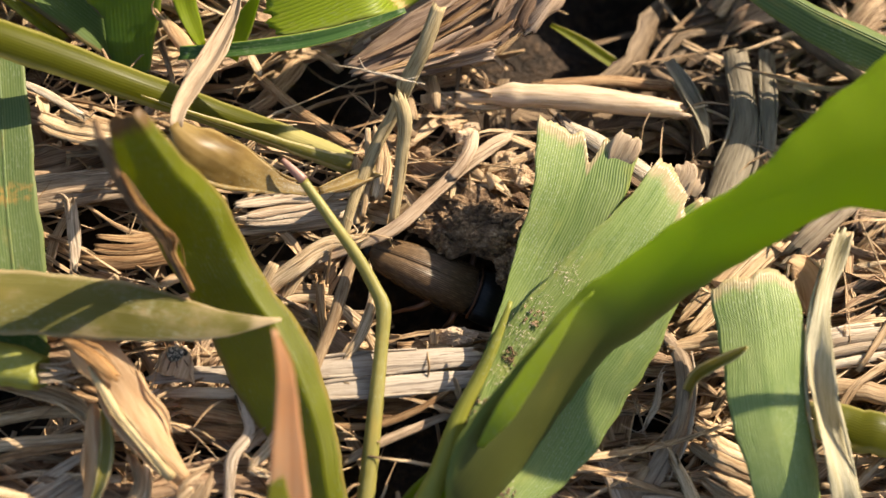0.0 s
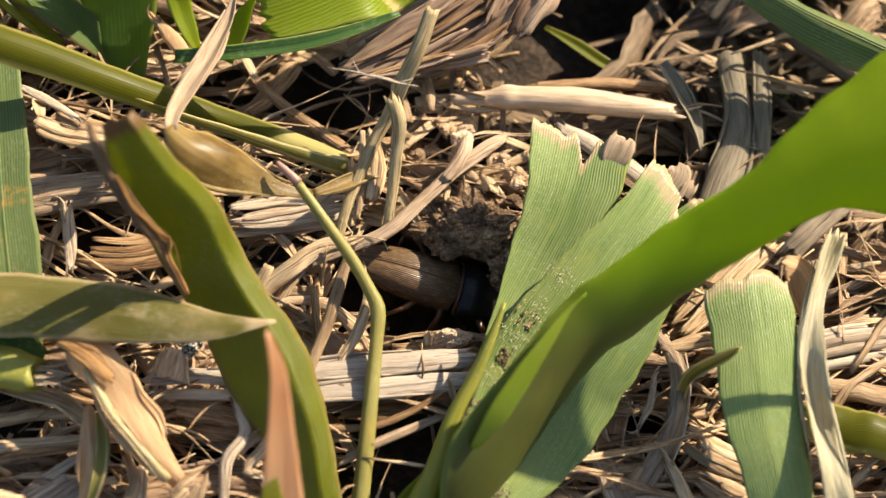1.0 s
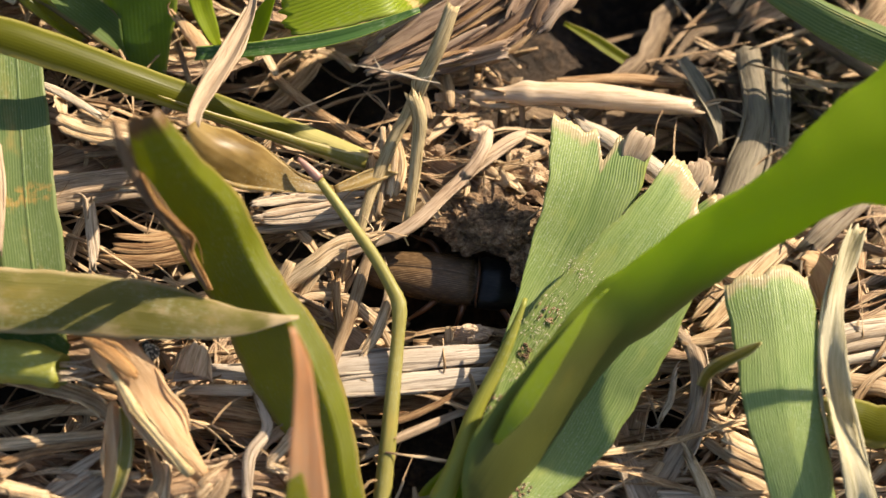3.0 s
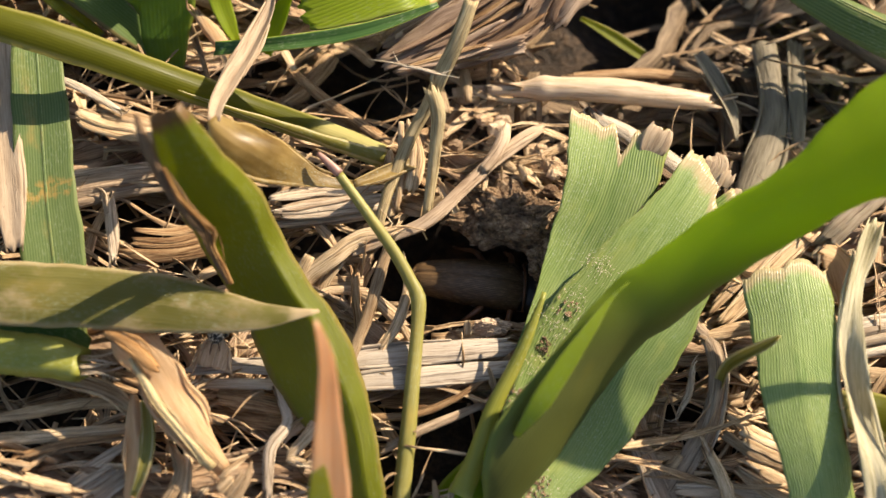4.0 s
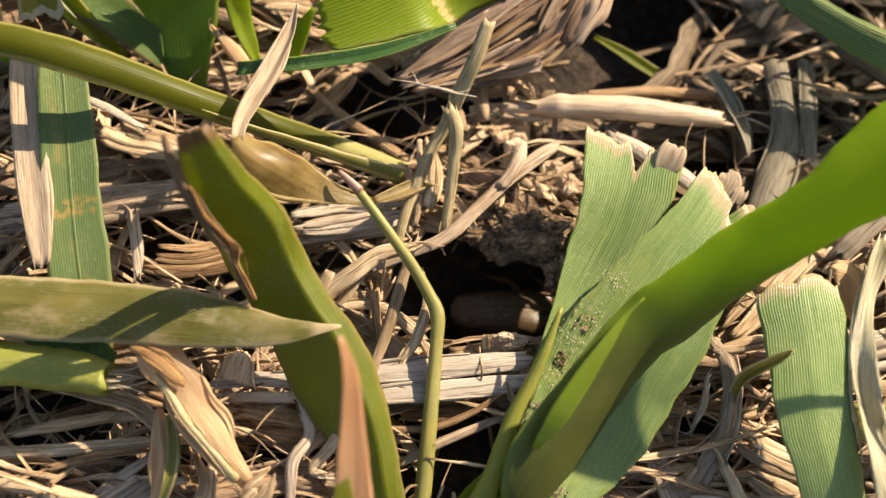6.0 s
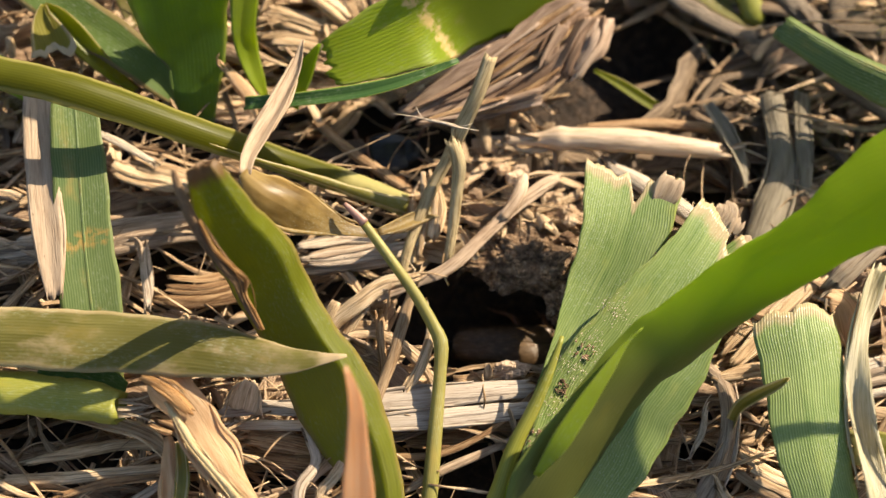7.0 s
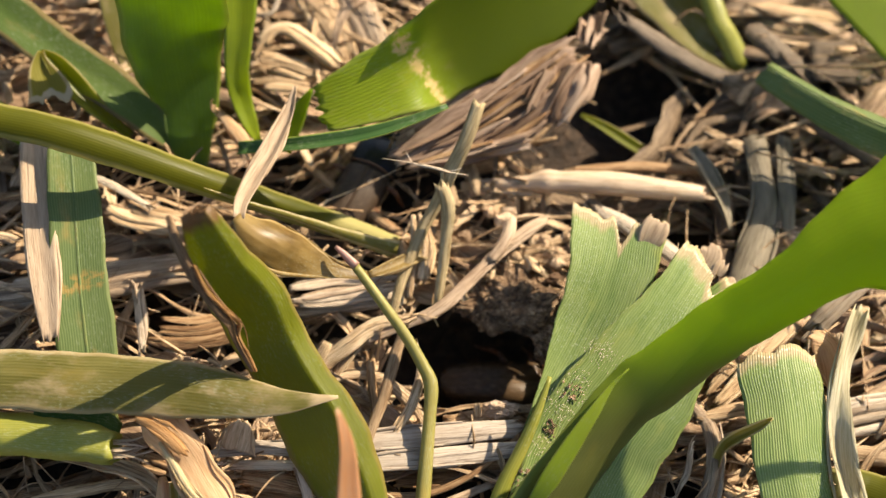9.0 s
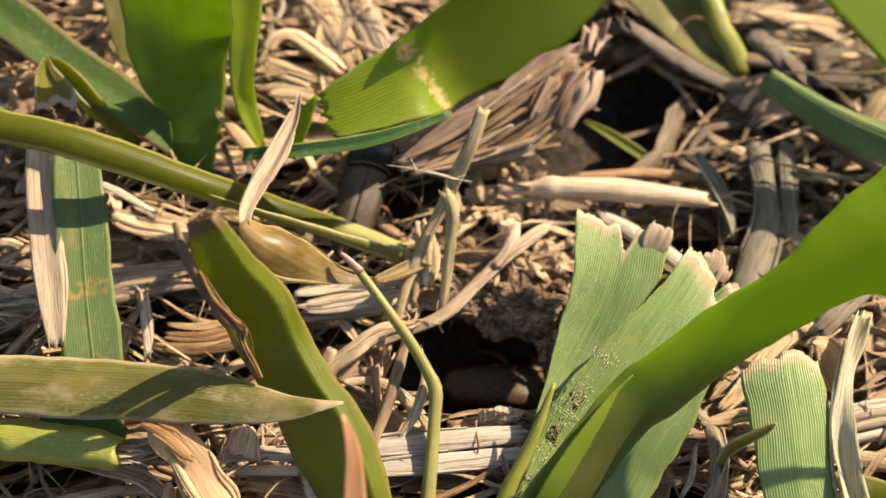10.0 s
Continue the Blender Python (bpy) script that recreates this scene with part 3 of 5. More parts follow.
def thatch(name, count, seed, low, high, wide, long, spread, mat, area, label, jag=0.26, wav=0.0, rag=0.0, m=4, single=""):
    """Many loose dead fibres, lying mostly across."""
    rng = random.Random(seed)
    verts, faces, mm, unit = [], [], [], []
    made = 0
    root = empty(name, label, "thatch") if single else None
    while made < count:
        x, y = rng.uniform(area[0], area[1]), rng.uniform(area[2], area[3])
        z = rng.uniform(low, high)
        a = rng.gauss(0.05, spread)
        ln = rng.uniform(*long)
        d = np.array((math.cos(a), math.sin(a), rng.gauss(0, 0.10)))
        bend = rng.gauss(0, 0.16) * ln
        side = np.array((-d[1], d[0], 0))
        w = rng.uniform(*wide)
        pts = []
        for s in (-0.5, -0.17, 0.17, 0.5):
            p = np.array((x, y, z)) + d * ln * s + side * bend * (0.25 - s * s) * 4 + side * rng.gauss(0, 0.03) * ln + np.array((0, 0, rng.gauss(0, 0.26)))
            p[2] = min(p[2], high + 0.1)
            pts.append((*p, w * (rng.uniform(0.75, 1.1) if abs(s) < 0.4 else rng.uniform(0.12, 0.95))))
        fuzz = rng.uniform(0.4, 1.5)
        clear = all(((p[0] - hx) / ha) ** 2 + ((p[1] - hy) / hb) ** 2 > (1 if ha > 5 else fuzz) for p in pts for hx, hy, ha, hb in HOLLOWS)
        # Pale pieces thinned out at upper right, which keeps the dip dark.
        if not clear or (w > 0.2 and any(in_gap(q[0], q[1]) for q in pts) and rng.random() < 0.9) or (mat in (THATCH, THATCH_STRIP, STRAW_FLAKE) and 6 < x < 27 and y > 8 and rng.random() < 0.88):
            continue
        v, f, a_, b_ = ribbon_data(pts, rng, fold=rng.uniform(-0.3, 0.9), curl=rng.uniform(-0.6, 0.6), roll=rng.gauss(0, 30), thick=0.07, n=14, m=m, jag=jag, wav=wav, rag=(rag, rag))
        made += 1
        if single:
            add(single, mesh_from(single, v, f, a_, b_, mat), root)
            continue
        o = len(verts)
        verts += v
        mm += a_
        unit += b_
        faces += [tuple(i + o for i in q) for q in f]
    return root or add(name, mesh_from(name, verts, faces, mm, unit, mat), None, label, "thatch", "", "stuff")


AREA = (-36, 37, -22, 34)
thatch("thatch", 290, 15, -2.6, -0.7, (0.6, 2.6), (4, 13), 0.6, STRAW_FLAKE, AREA, "broad crumpled flakes of shredded dead grass", 0.15, 0.25, 1.4, 9, "flake")
thatch("thatch", 1000, 5, -4.2, -2.4, (0.25, 1.3), (4, 16), 0.6, THATCH, AREA, "matted dead grass fibres lying on dark soil")
thatch("thatch", 850, 6, -2.9, -1.0, (0.12, 0.7), (4, 14), 0.5, THATCH, AREA, "loose tan dead grass shreds over the mat")
thatch("thatch", 220, 8, -1.2, -0.2, (0.15, 0.55), (6, 16), 0.4, THATCH_STRIP, AREA, "pale shredded grass strips on top of the mat", single="strip")
thatch("thatch", 600, 7, -2.4, -0.1, (0.05, 0.18), (2, 9), 0.9, THATCH, AREA, "hair-thin dry fibres scattered over straw")



def chaff(count, seed, area, label):
    """Small broken flakes of straw lying every way."""
    rng = random.Random(seed)
    verts, faces, mm, unit = [], [], [], []
    for _ in range(count):
        p = np.array((rng.uniform(*area[:2]), rng.uniform(*area[2:4]), rng.uniform(*area[4:])))
        if any(((p[0] - hx) / ha) ** 2 + ((p[1] - hy) / hb) ** 2 < 1.1 for hx, hy, ha, hb in HOLLOWS):
            continue
        if (p[0] > 7 and p[1] > 8) or in_gap(p[0], p[1]):
            continue
        a = rng.uniform(0, 6.28)
        d = np.array((math.cos(a), math.sin(a), rng.gauss(0, 0.3)))
        ln, w = rng.uniform(0.5, 2.6), rng.uniform(0.15, 0.8)
        rows = [(*(p - d * ln / 2), w * rng.uniform(0.2, 1)), (*p, w), (*(p + d * ln / 2), w * rng.uniform(0.1, 0.8))]
        v, f, a_, b_ = ribbon_data(rows, rng, fold=rng.uniform(-0.5, 0.5), curl=rng.uniform(-0.9, 0.9), roll=rng.gauss(0, 40), thick=0.06, n=6, m=4, jag=0.12)
        o = len(verts)
        verts += v
        mm += a_
        unit += b_
        faces += [tuple(i + o for i in q) for q in f]
    return add("chaff", mesh_from("chaff", verts, faces, mm, unit, DUST), None, label, "chaff", "", "stuff")


CENTRE = np.array((2.22, 6.14, -1))
chaff(420, 41, (*AREA, -1.6, -0.2), "small pale chaff flakes scattered on thatch")
chaff(45, 42, (CENTRE[0] - 5, CENTRE[0] + 6, CENTRE[1] - 4, CENTRE[1] + 5, -1.8, 0.2), "crumbled straw chaff round dry stalks")

thatch("thatch", 150, 9, -3.6, -1.6, (0.3, 1.9), (5, 14), 1.1, STRAW_SHADE, (8, 32, 7, 26), "dead grass in a dip, shade in its brown colour", single="strip")

# ---- green grass ----
G = "green grass plants"


def plant(label):
    return empty("grass_plant", label, "grass plant", G)


def leaf(p, ctrl, mat, label="", name="blade", **kw):
    return blade(name, ctrl, mat, label, p, **kw)


def stem(p, ctrl, mat, label="", name="stem", **kw):
    return straw(name, ctrl, mat, label, p, **kw)


arching = plant("thick bright green grass arching over a torn pale leaf")
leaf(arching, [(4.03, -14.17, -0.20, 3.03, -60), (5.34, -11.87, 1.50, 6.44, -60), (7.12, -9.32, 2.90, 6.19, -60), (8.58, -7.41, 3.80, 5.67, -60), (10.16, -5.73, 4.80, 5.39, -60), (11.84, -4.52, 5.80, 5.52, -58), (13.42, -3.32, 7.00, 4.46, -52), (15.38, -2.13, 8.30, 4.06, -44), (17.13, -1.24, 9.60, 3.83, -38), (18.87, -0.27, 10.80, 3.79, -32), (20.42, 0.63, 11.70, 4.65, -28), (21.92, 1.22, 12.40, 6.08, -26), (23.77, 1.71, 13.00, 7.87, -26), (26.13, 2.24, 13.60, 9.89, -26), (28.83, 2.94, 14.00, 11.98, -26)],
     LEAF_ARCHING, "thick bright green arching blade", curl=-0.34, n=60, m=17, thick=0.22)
leaf(arching, [(4.79, -6.47, 0, 0.74), (6.16, -3.64, 0.8, 1.42), (7.9, -0.53, 1.4, 3.11), (9.14, 1.73, 2.1, 4.24), (9.92, 3.87, 2.7, 5.16), (10.45, 6, 3, 5.73), (10.72, 7.33, 3.1, 5.7)], LEAF_BROAD, "torn pale green leaf lobe with browned tip", name="lobe",
     fold=0.06, curl=0.12, roll=-6, rag=(0, 0.9), notch=((0.12, 1.9, 0.22), (-0.35, 0.5, 0.25)), n=44, m=33, thick=0.16)
leaf(arching, [(2.87, -15.23, -0.6, 2.66), (4.48, -13.11, 0, 4.44), (6.46, -10.59, 0.3, 6.14), (8.37, -7.47, 0.9, 7.25), (9.95, -4.88, 1.8, 7.42), (12.73, -1.15, 2.8, 5.95), (14.74, 1.93, 3.1, 4.64), (16.36, 4.16, 3, 4.39)], LEAF_BROAD, "torn pale green leaf lobe with dirt", name="lobe",
     fold=0.10, curl=0.06, skew=0.25, roll=-10, rag=(0, 0.8), notch=((0.35, 2.4, 0.3), (1.0, 2.2, 0.5)), n=44, m=33, thick=0.16)

leaf(arching, [(1.55, -13.65, 0.6, 1.35), (2.56, -11.36, 0.8, 1.06), (3.34, -9.15, 1.1, 0.89), (4.30, -7.24, 1.5, 0.78), (5.13, -5.51, 2, 0.60), (5.81, -3.85, 2.3, 0.36), (6.12, -3.01, 2.4, 0.24)], STEM_GREEN, "yellow-green rolled leaf margin", name="margin", curl=-0.6, roll=14, n=28)
leaf(arching, [(0.25, -15.99, -1.4, 3.56), (1.99, -13.76, -0.6, 3.27), (2.82, -12.17, 0.4, 2.07), (3.38, -11.1, 1, 0.89)], LEAF_BRIGHT, "green leaf base", name="leaf_base", curl=-0.7, n=18)
# Brighter strip on the folded edge; the light it catches is in its colour.
leaf(arching, [(4.26, -11.33, 4.00, 0.36, -30), (5.39, -9.91, 5.30, 1.12, -30), (6.82, -7.88, 6.30, 1.01, -30), (7.95, -6.28, 6.90, 0.66, -30), (8.86, -5.03, 7.20, 0.24, -30), (9.69, -4.28, 7.50, 0.04, -30)], LEAF_GLOW, "yellow-green flange with sunlight in its colour", name="flange", n=26)

leaf(arching, [(11.62, 1.82, 3.1, 0.12), (10.15, -0.18, 2.88, 0.18), (8.84, -1.67, 2.58, 0.15), (7.66, -2.89, 2.33, 0.12), (6.9, -3.76, 2.1, 0.06)], STRAW_BROWN, "browned tear along the crease", name="tear", curl=-0.5, n=22, jag=0.3)

mown = plant("mown olive grass with a slender bent stem")
leaf(mown, [(-3.72, -14.55, -0.62, 3.37, 2), (-4.06, -12.42, 0.53, 3.37, 2), (-4.48, -10.38, 0.92, 3.31, 2), (-5.57, -8.07, 1.44, 4.14, 2), (-6.62, -5.97, 1.96, 4.59, 2), (-8.25, -3.64, 3.02, 3.75, 2), (-9.54, -1.62, 4.09, 3.91, 2), (-10.40, -0.45, 6.59, 3.94, 2), (-11.57, 0.38, 9.07, 3.09, 2), (-12.30, 1.16, 11.43, 2.39, 2), (-12.96, 1.96, 13.15, 1.40, 2)],
     LEAF_OLIVE, "olive green blade with a cut brown tip", fold=-0.8, skew=-0.42, rag=(0, 0.35), n=44, m=21)
leaf(mown, [(-5.55, -8.4, 13, 0.2), (-5.1, -9.77, 11.8, 0.80), (-4.98, -11.3, 10.4, 1.15), (-4.95, -13.57, 8.6, 1.75), (-4.9, -16.48, 6, 2.6)], PINK_TIP, "pinkish dry upright blade tip", fold=0.12, roll=24, n=24)
leaf(mown, [(-5.49, -13.38, 8.9, 0.16), (-5.37, -14.3, 8.3, 0.89), (-5.25, -15.91, 7.2, 1.42), (-5.17, -17.79, 6, 1.59)], LEAF_OLIVE, "green lower half of the pinkish blade", roll=24, n=14)
stem(mown, [(-5.14, 3.27, 3.6, 0.52), (-3.32, 1.08, 2.6, 0.61), (-2, -0.55, 1.8, 0.68), (-1.05, -2.05, 1.2, 0.74), (-0.6, -3.04, 0.9, 0.86), (-0.64, -4.82, 0.6, 0.73), (-0.88, -7.84, 0.1, 0.82), (-1.14, -11.07, -0.6, 0.9), (-1.48, -14.79, -1.6, 1.02)],
     STEM_TIPPED, "slender bent green stem", flat=0.9, groove=0.03, n=46, rag=0, hollow=0.9, kink=0)
stem(mown, [(-6.19, 4.12, 4.1, 0.24), (-5.75, 3.77, 3.95, 0.4), (-5.01, 3.17, 3.55, 0.58)], MAUVE, "pink stem tip", name="stem_tip", flat=0.9, groove=0.02, n=10, rag=0, hollow=0.3, kink=0)

flat_one = plant("grey-green grass blade lying flat over straw")
leaf(flat_one, [(-26.82, -3.77, 3.5, 3.49), (-23.09, -3.76, 3.5, 3.50), (-20.18, -3.99, 3.5, 3.56), (-17.26, -4.09, 3.6, 3.45), (-14.31, -4.42, 3.8, 3.26), (-11.36, -4.91, 4.1, 2.55), (-9.01, -5.25, 4.4, 1.6), (-7.14, -5.19, 4.5, 0.70), (-5.79, -5.01, 4.5, 0.17)],
     LEAF_PALE, "grey-green blade with a dry pointed tip", curl=-0.2, roll=2, n=40, m=15)
stem(flat_one, [(-26.06, -6.26, 2, 2.35), (-23.13, -6.52, 2, 2.41), (-21.37, -6.77, 2, 2.41), (-19.33, -7.04, 1.9, 2.17), (-17.99, -7.24, 1.8, 1.88)], STEM_GREEN, "cut yellow-green stem", n=20, rag=0.15, groove=0.03, flat=0.8)
rng = random.Random(61)
for i in range(9):
    x, y, z = -17.6, -7.3, 1.7
    y += rng.uniform(-0.8, 0.8)
    z += rng.uniform(-0.2, 0.5)
    run, up, ln = rng.gauss(0, 0.3), rng.gauss(0, 0.15), rng.uniform(0.8, 2.2)
    leaf(flat_one, [(x - 0.6, y, z, 0.16), (x + ln * 0.4, y + run * ln * 0.3, z, 0.12), (x + ln, y + run * ln, z + up * ln, 0.04)], STRAW_WHITE, "", name="torn_fibre", n=8, m=4, thick=0.05)
# Lies under the flat blade; that shadow is in its dark green.
leaf(flat_one, [(-22.53, -5.47, 2.6, 1.17), (-20.53, -5.62, 2.4, 1.53), (-18.89, -5.71, 1.8, 1.3), (-17.99, -5.87, 1, 0.6)], LEAF_DEEP, "green blade with shade in its dark colour", n=16)

spotted = plant("blue-green rust-spotted grass beside a withered leaf")
leaf(spotted, [(-22.12, 10.83, 3.3, 2.71), (-21.42, 6.36, 3.1, 3.03), (-20.87, 2.29, 2.4, 3.3), (-20.29, -1.08, 1.8, 3.39), (-19.67, -4.57, 0.8, 2.71), (-19.35, -6.53, -1, 2.14)], LEAF_SPOTTED,
     "blue-green blade with rust spots", fold=0.05, curl=0.06, roll=5, n=30, m=13, midrib=LEAF_SPOTTED)

broad = plant("broad mown green grass with a ragged top")
leaf(broad, [(20.85, -14.48, 0.60, 3.62), (20.26, -12.73, 2.00, 3.65), (19.67, -11.09, 3.00, 3.68), (19.28, -9.44, 3.50, 3.94), (19.10, -7.41, 3.80, 4.21), (19.02, -5.19, 4.00, 4.61), (18.84, -3.19, 4.20, 4.55), (18.87, -1.36, 4.20, 4.3)], LEAF_BROAD, "broad green blade", fold=-0.08, curl=-0.08, roll=2, rag=(0, 0.7), notch=((-1.0, 1.0, 0.8), (0.35, 0.28, 0.3)), n=36, m=25)
leaf(broad, [(17.89, -6.15, 5, 0.17), (17.36, -6.39, 4.4, 0.53), (16.42, -6.71, 3.4, 0.71), (15.86, -6.91, 2, 0.66), (15.88, -7.26, 0, 0.74)], LEAF_YELLOW, "small folded yellow-green sprout", name="sprout", fold=0.8, n=18)
stem(broad, [(29.1, -10.02, 0.4, 2.25), (25.99, -9.55, 0.6, 2.37), (23.93, -8.99, 0.5, 2.37), (22.38, -8.56, 0.2, 1.84)], SHEATH, "thick yellow-green stem", n=18, rag=0.3, groove=0.03)

tuft = plant("tuft of bright green grass with a long sheath")
leaf(tuft, [(-25.92, 10.07, 8, 1.95), (-21.98, 9.65, 7.2, 2.03), (-18.65, 9.19, 5.8, 2), (-14.65, 8.69, 3.8, 1.81), (-10.78, 8.34, 1.6, 1.66), (-7.28, 7.58, 0.6, 1.55), (-4.68, 6.77, 0.2, 1.49), (-2.66, 6.05, 0, 1.43)], SHEATH, "long yellow-green sheath with a pale cut end", name="sheath",
     curl=-0.5, roll=-8, n=40, m=13, thick=0.3)
# Thin strip for the sheath's lit edge, its brightness put into the colour.
leaf(tuft, [(-13.96, 7.81, 3.9, 0.09), (-10.69, 7.46, 2.2, 0.28), (-7.23, 6.78, 1.2, 0.54), (-4.67, 6.11, 0.8, 0.71), (-2.54, 5.6, 0.5, 0.9)], LEAF_YELLOW, "pale sheath edge with sunlight in its colour", name="membrane", curl=-0.5, roll=-30, n=34, m=7, jag=0.12)
leaf(tuft, [(-16.01, 20.45, 13.00, 7.03), (-16.24, 19.17, 10.00, 7.05), (-16.36, 18.55, 7.50, 6.81), (-16.41, 17.68, 5.20, 6.46), (-16.20, 16.54, 3.20, 5.42), (-15.95, 15.44, 1.60, 4.36), (-15.87, 13.86, 0.20, 3.41), (-15.68, 12.10, -1.00, 2.43), (-15.62, 10.87, -2.50, 1.73)], LEAF_LUSH, "wide bright green upright blade", fold=-0.12, skew=-0.66, roll=-6, n=40, m=21, thick=0.2)
leaf(tuft, [(-12.31, 21.37, 7.5, 2.3), (-12.37, 19.56, 6, 2.1), (-12.47, 17.70, 4.5, 1.75), (-12.59, 16.21, 3, 1.5), (-12.37, 15.09, 1.5, 1.35), (-11.79, 13.85, 0.5, 0.95), (-11.37, 13.30, -0.3, 0.43)], LEAF_GLOW, "narrow bright green blade", fold=0.2, roll=12, n=30)
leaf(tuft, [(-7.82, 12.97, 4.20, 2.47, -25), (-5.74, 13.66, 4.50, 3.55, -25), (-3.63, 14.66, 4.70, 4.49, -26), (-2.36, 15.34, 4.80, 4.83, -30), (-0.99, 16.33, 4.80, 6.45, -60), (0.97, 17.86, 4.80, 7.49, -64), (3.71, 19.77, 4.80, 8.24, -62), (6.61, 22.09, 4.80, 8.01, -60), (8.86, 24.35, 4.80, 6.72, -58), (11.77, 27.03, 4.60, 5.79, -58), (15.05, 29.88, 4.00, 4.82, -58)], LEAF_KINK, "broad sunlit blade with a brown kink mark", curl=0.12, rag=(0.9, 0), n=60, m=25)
leaf(tuft, [(-12.25, 10.96, 3, 0.89), (-8.46, 10.74, 4.2, 0.94), (-5.11, 11.02, 4.8, 0.94), (-2.43, 11.81, 5, 0.74), (0.26, 12.92, 5.2, 0.34)], LEAF_DEEP, "narrow dark green blade", fold=0.4, n=24)
leaf(tuft, [(-30.32, 22.91, 3, 2.86), (-26.52, 19.9, 2.6, 2.98), (-23.18, 17.42, 2.2, 2.96), (-19.95, 15.33, 1.6, 2.81), (-17.52, 13.73, 0.6, 2.12), (-16.28, 13.22, -1, 1.65)], LEAF_MID, "mottled green slanting blade with brown edges", fold=0.2, n=26)
leaf(tuft, [(-24.52, 17.15, 3.6, 0.28), (-23.69, 16.47, 3.3, 1.24), (-22.56, 15.40, 2.6, 1.52), (-21.40, 14.38, 1.8, 1.25), (-20.08, 13.51, 1, 0.84), (-18.95, 13.06, 0.2, 0.42)], LEAF_OLIVE, "kinked yellow-green blade", fold=0.7, n=22)
leaf(tuft, [(-24.50, 17.09, 3.7, 0.34), (-24.44, 16.21, 3.5, 1.24), (-24.11, 15.34, 3.3, 2.06), (-23.75, 14.54, 3, 2.61), (-23.59, 13.87, 2.6, 2.75)], LEAF_DYING, "bent yellow blade dying to pale tissue", fold=0.3, rag=(0, 0.7), n=22, m=15)
leaf(tuft, [(-22.11, 25.91, 1, 1.71), (-21.37, 22.8, 0.4, 1.47), (-20.5, 20.18, -0.2, 1.39), (-19.32, 17.72, -1, 1.32)], LEAF_PALE, "pale blade", n=18)
leaf(tuft, [(-29.37, 14.07, 2, 2.08), (-26.65, 13.37, 1.6, 2.08), (-24.61, 12.36, 1, 1.74), (-22.63, 11.36, 0, 1.05)], LEAF_BRIGHT, "short sunlit blade", n=16)
leaf(tuft, [(-9.92, 12.4, 0.4, 1.41), (-9.05, 13.88, 1.4, 1.27), (-8.42, 14.85, 2.2, 0.7), (-8, 15.43, 2.6, 0.21)], LEAF_BRIGHT, "short dark green blade", n=16)

noded = plant("pale green grass folded at a swollen node")
leaf(noded, [(13.03, 28.19, 0, 5.02), (15.24, 25.3, -0.4, 4.6), (17.47, 22.58, -1, 3.43), (19.89, 21.13, -2, 1.91), (20.72, 20.64, -2.4, 1)], LEAF_PALE, "pale folded blade", fold=0.5, roll=-10, n=24)
stem(noded, [(17.14, 27.09, 0.4, 1.3), (18.61, 24.02, -0.4, 1.53), (20.06, 21.37, -1.8, 1.68), (20.41, 20.63, -2.4, 1.15)], STEM_GREEN, "short pale green stem", n=16, groove=0.03)
stem(noded, [(20.43, 20.86, -2.4, 1.15), (19.43, 18.74, -2.6, 0.99), (17.91, 16.21, -2.8, 0.83), (16.26, 14.15, -3, 0.67)], STRAW_IN_SHADE, "thin drab stem", n=16)
stiff = plant("stiff green grass blade with a cut end")
leaf(stiff, [(20.15, 17.07, 3.7, 1.98), (21.53, 15.96, 3.7, 2.25), (23.91, 14.51, 3.5, 2.59), (27.28, 12.92, 3.2, 3.07), (32.55, 10.63, 2.6, 3.35)], LEAF_BLUE, "stiff green blade", midrib=LEAF_BLUE, fold=-0.9, skew=-0.1, roll=0, rag=(0.3, 0), n=26, m=13)
edge_one = plant("sunlit yellow-green grass among pale straw")
leaf(edge_one, [(25.71, 24.88, 3.2, 3.34), (27.53, 22.15, 3.4, 4.02), (29.60, 19.07, 3.6, 3.96), (32.37, 15.81, 3.6, 3.20)], LEAF_BRIGHT, "sunlit yellow-green blade", n=18)
# Olive blade in shade: the shade is put into a dark brown.
leaf(edge_one, [(24.96, 20.55, -1, 3.03), (28.03, 20.54, -1, 3.42), (32.65, 20.39, -1, 3.42)], STRAW_IN_SHADE, "blade with shade in its brown colour", n=14)
shoot = plant("thin green grass shoot among dead straw")
leaf(shoot, [(9.33, 16.33, -1.4, 0.28), (11.07, 15.38, -1.6, 0.76), (12.84, 14.35, -2, 0.83), (14.5, 13.67, -2.6, 0.7)], LEAF_OLIVE, "", fold=0.6, n=14)



def crumbs(label, spots, count, seed, size, mat, on, name="leaf_dirt", category="dirt"):
    """Loose grains strewn round a few places, each resting on the leaves below it."""
    rng = random.Random(seed)
    top = np.array([v.co[:] for o in on for v in list(o.data.vertices)[: len(o.data.vertices) // 2]]) / MM
    bm = bmesh.new()
    for _ in range(count):
        x, y, _z, r = rng.choice(spots)
        x, y = x + rng.gauss(0, r), y + rng.gauss(0, r)
        d = np.hypot(top[:, 0] - x, top[:, 1] - y)
        if d.min() > 0.25:
            continue
        s = rng.uniform(*size)
        c = Vector((x, y, top[d < 0.3][:, 2].max() + s * 0.3))
        g = bmesh.ops.create_icosphere(bm, subdivisions=1, radius=1.0)["verts"]
        sq = Vector((rng.uniform(0.6, 1.4), rng.uniform(0.6, 1.4), rng.uniform(0.4, 0.8)))
        for v in g:
            v.co = (c + Vector((v.co.x * sq.x, v.co.y * sq.y, v.co.z * sq.z)) * s * rng.uniform(0.8, 1.2)) * MM
    me = bpy.data.meshes.new(name)
    bm.to_mesh(me)
    bm.free()
    me.materials.append(mat)
    return add(name, me, None, label, category, "", "stuff")


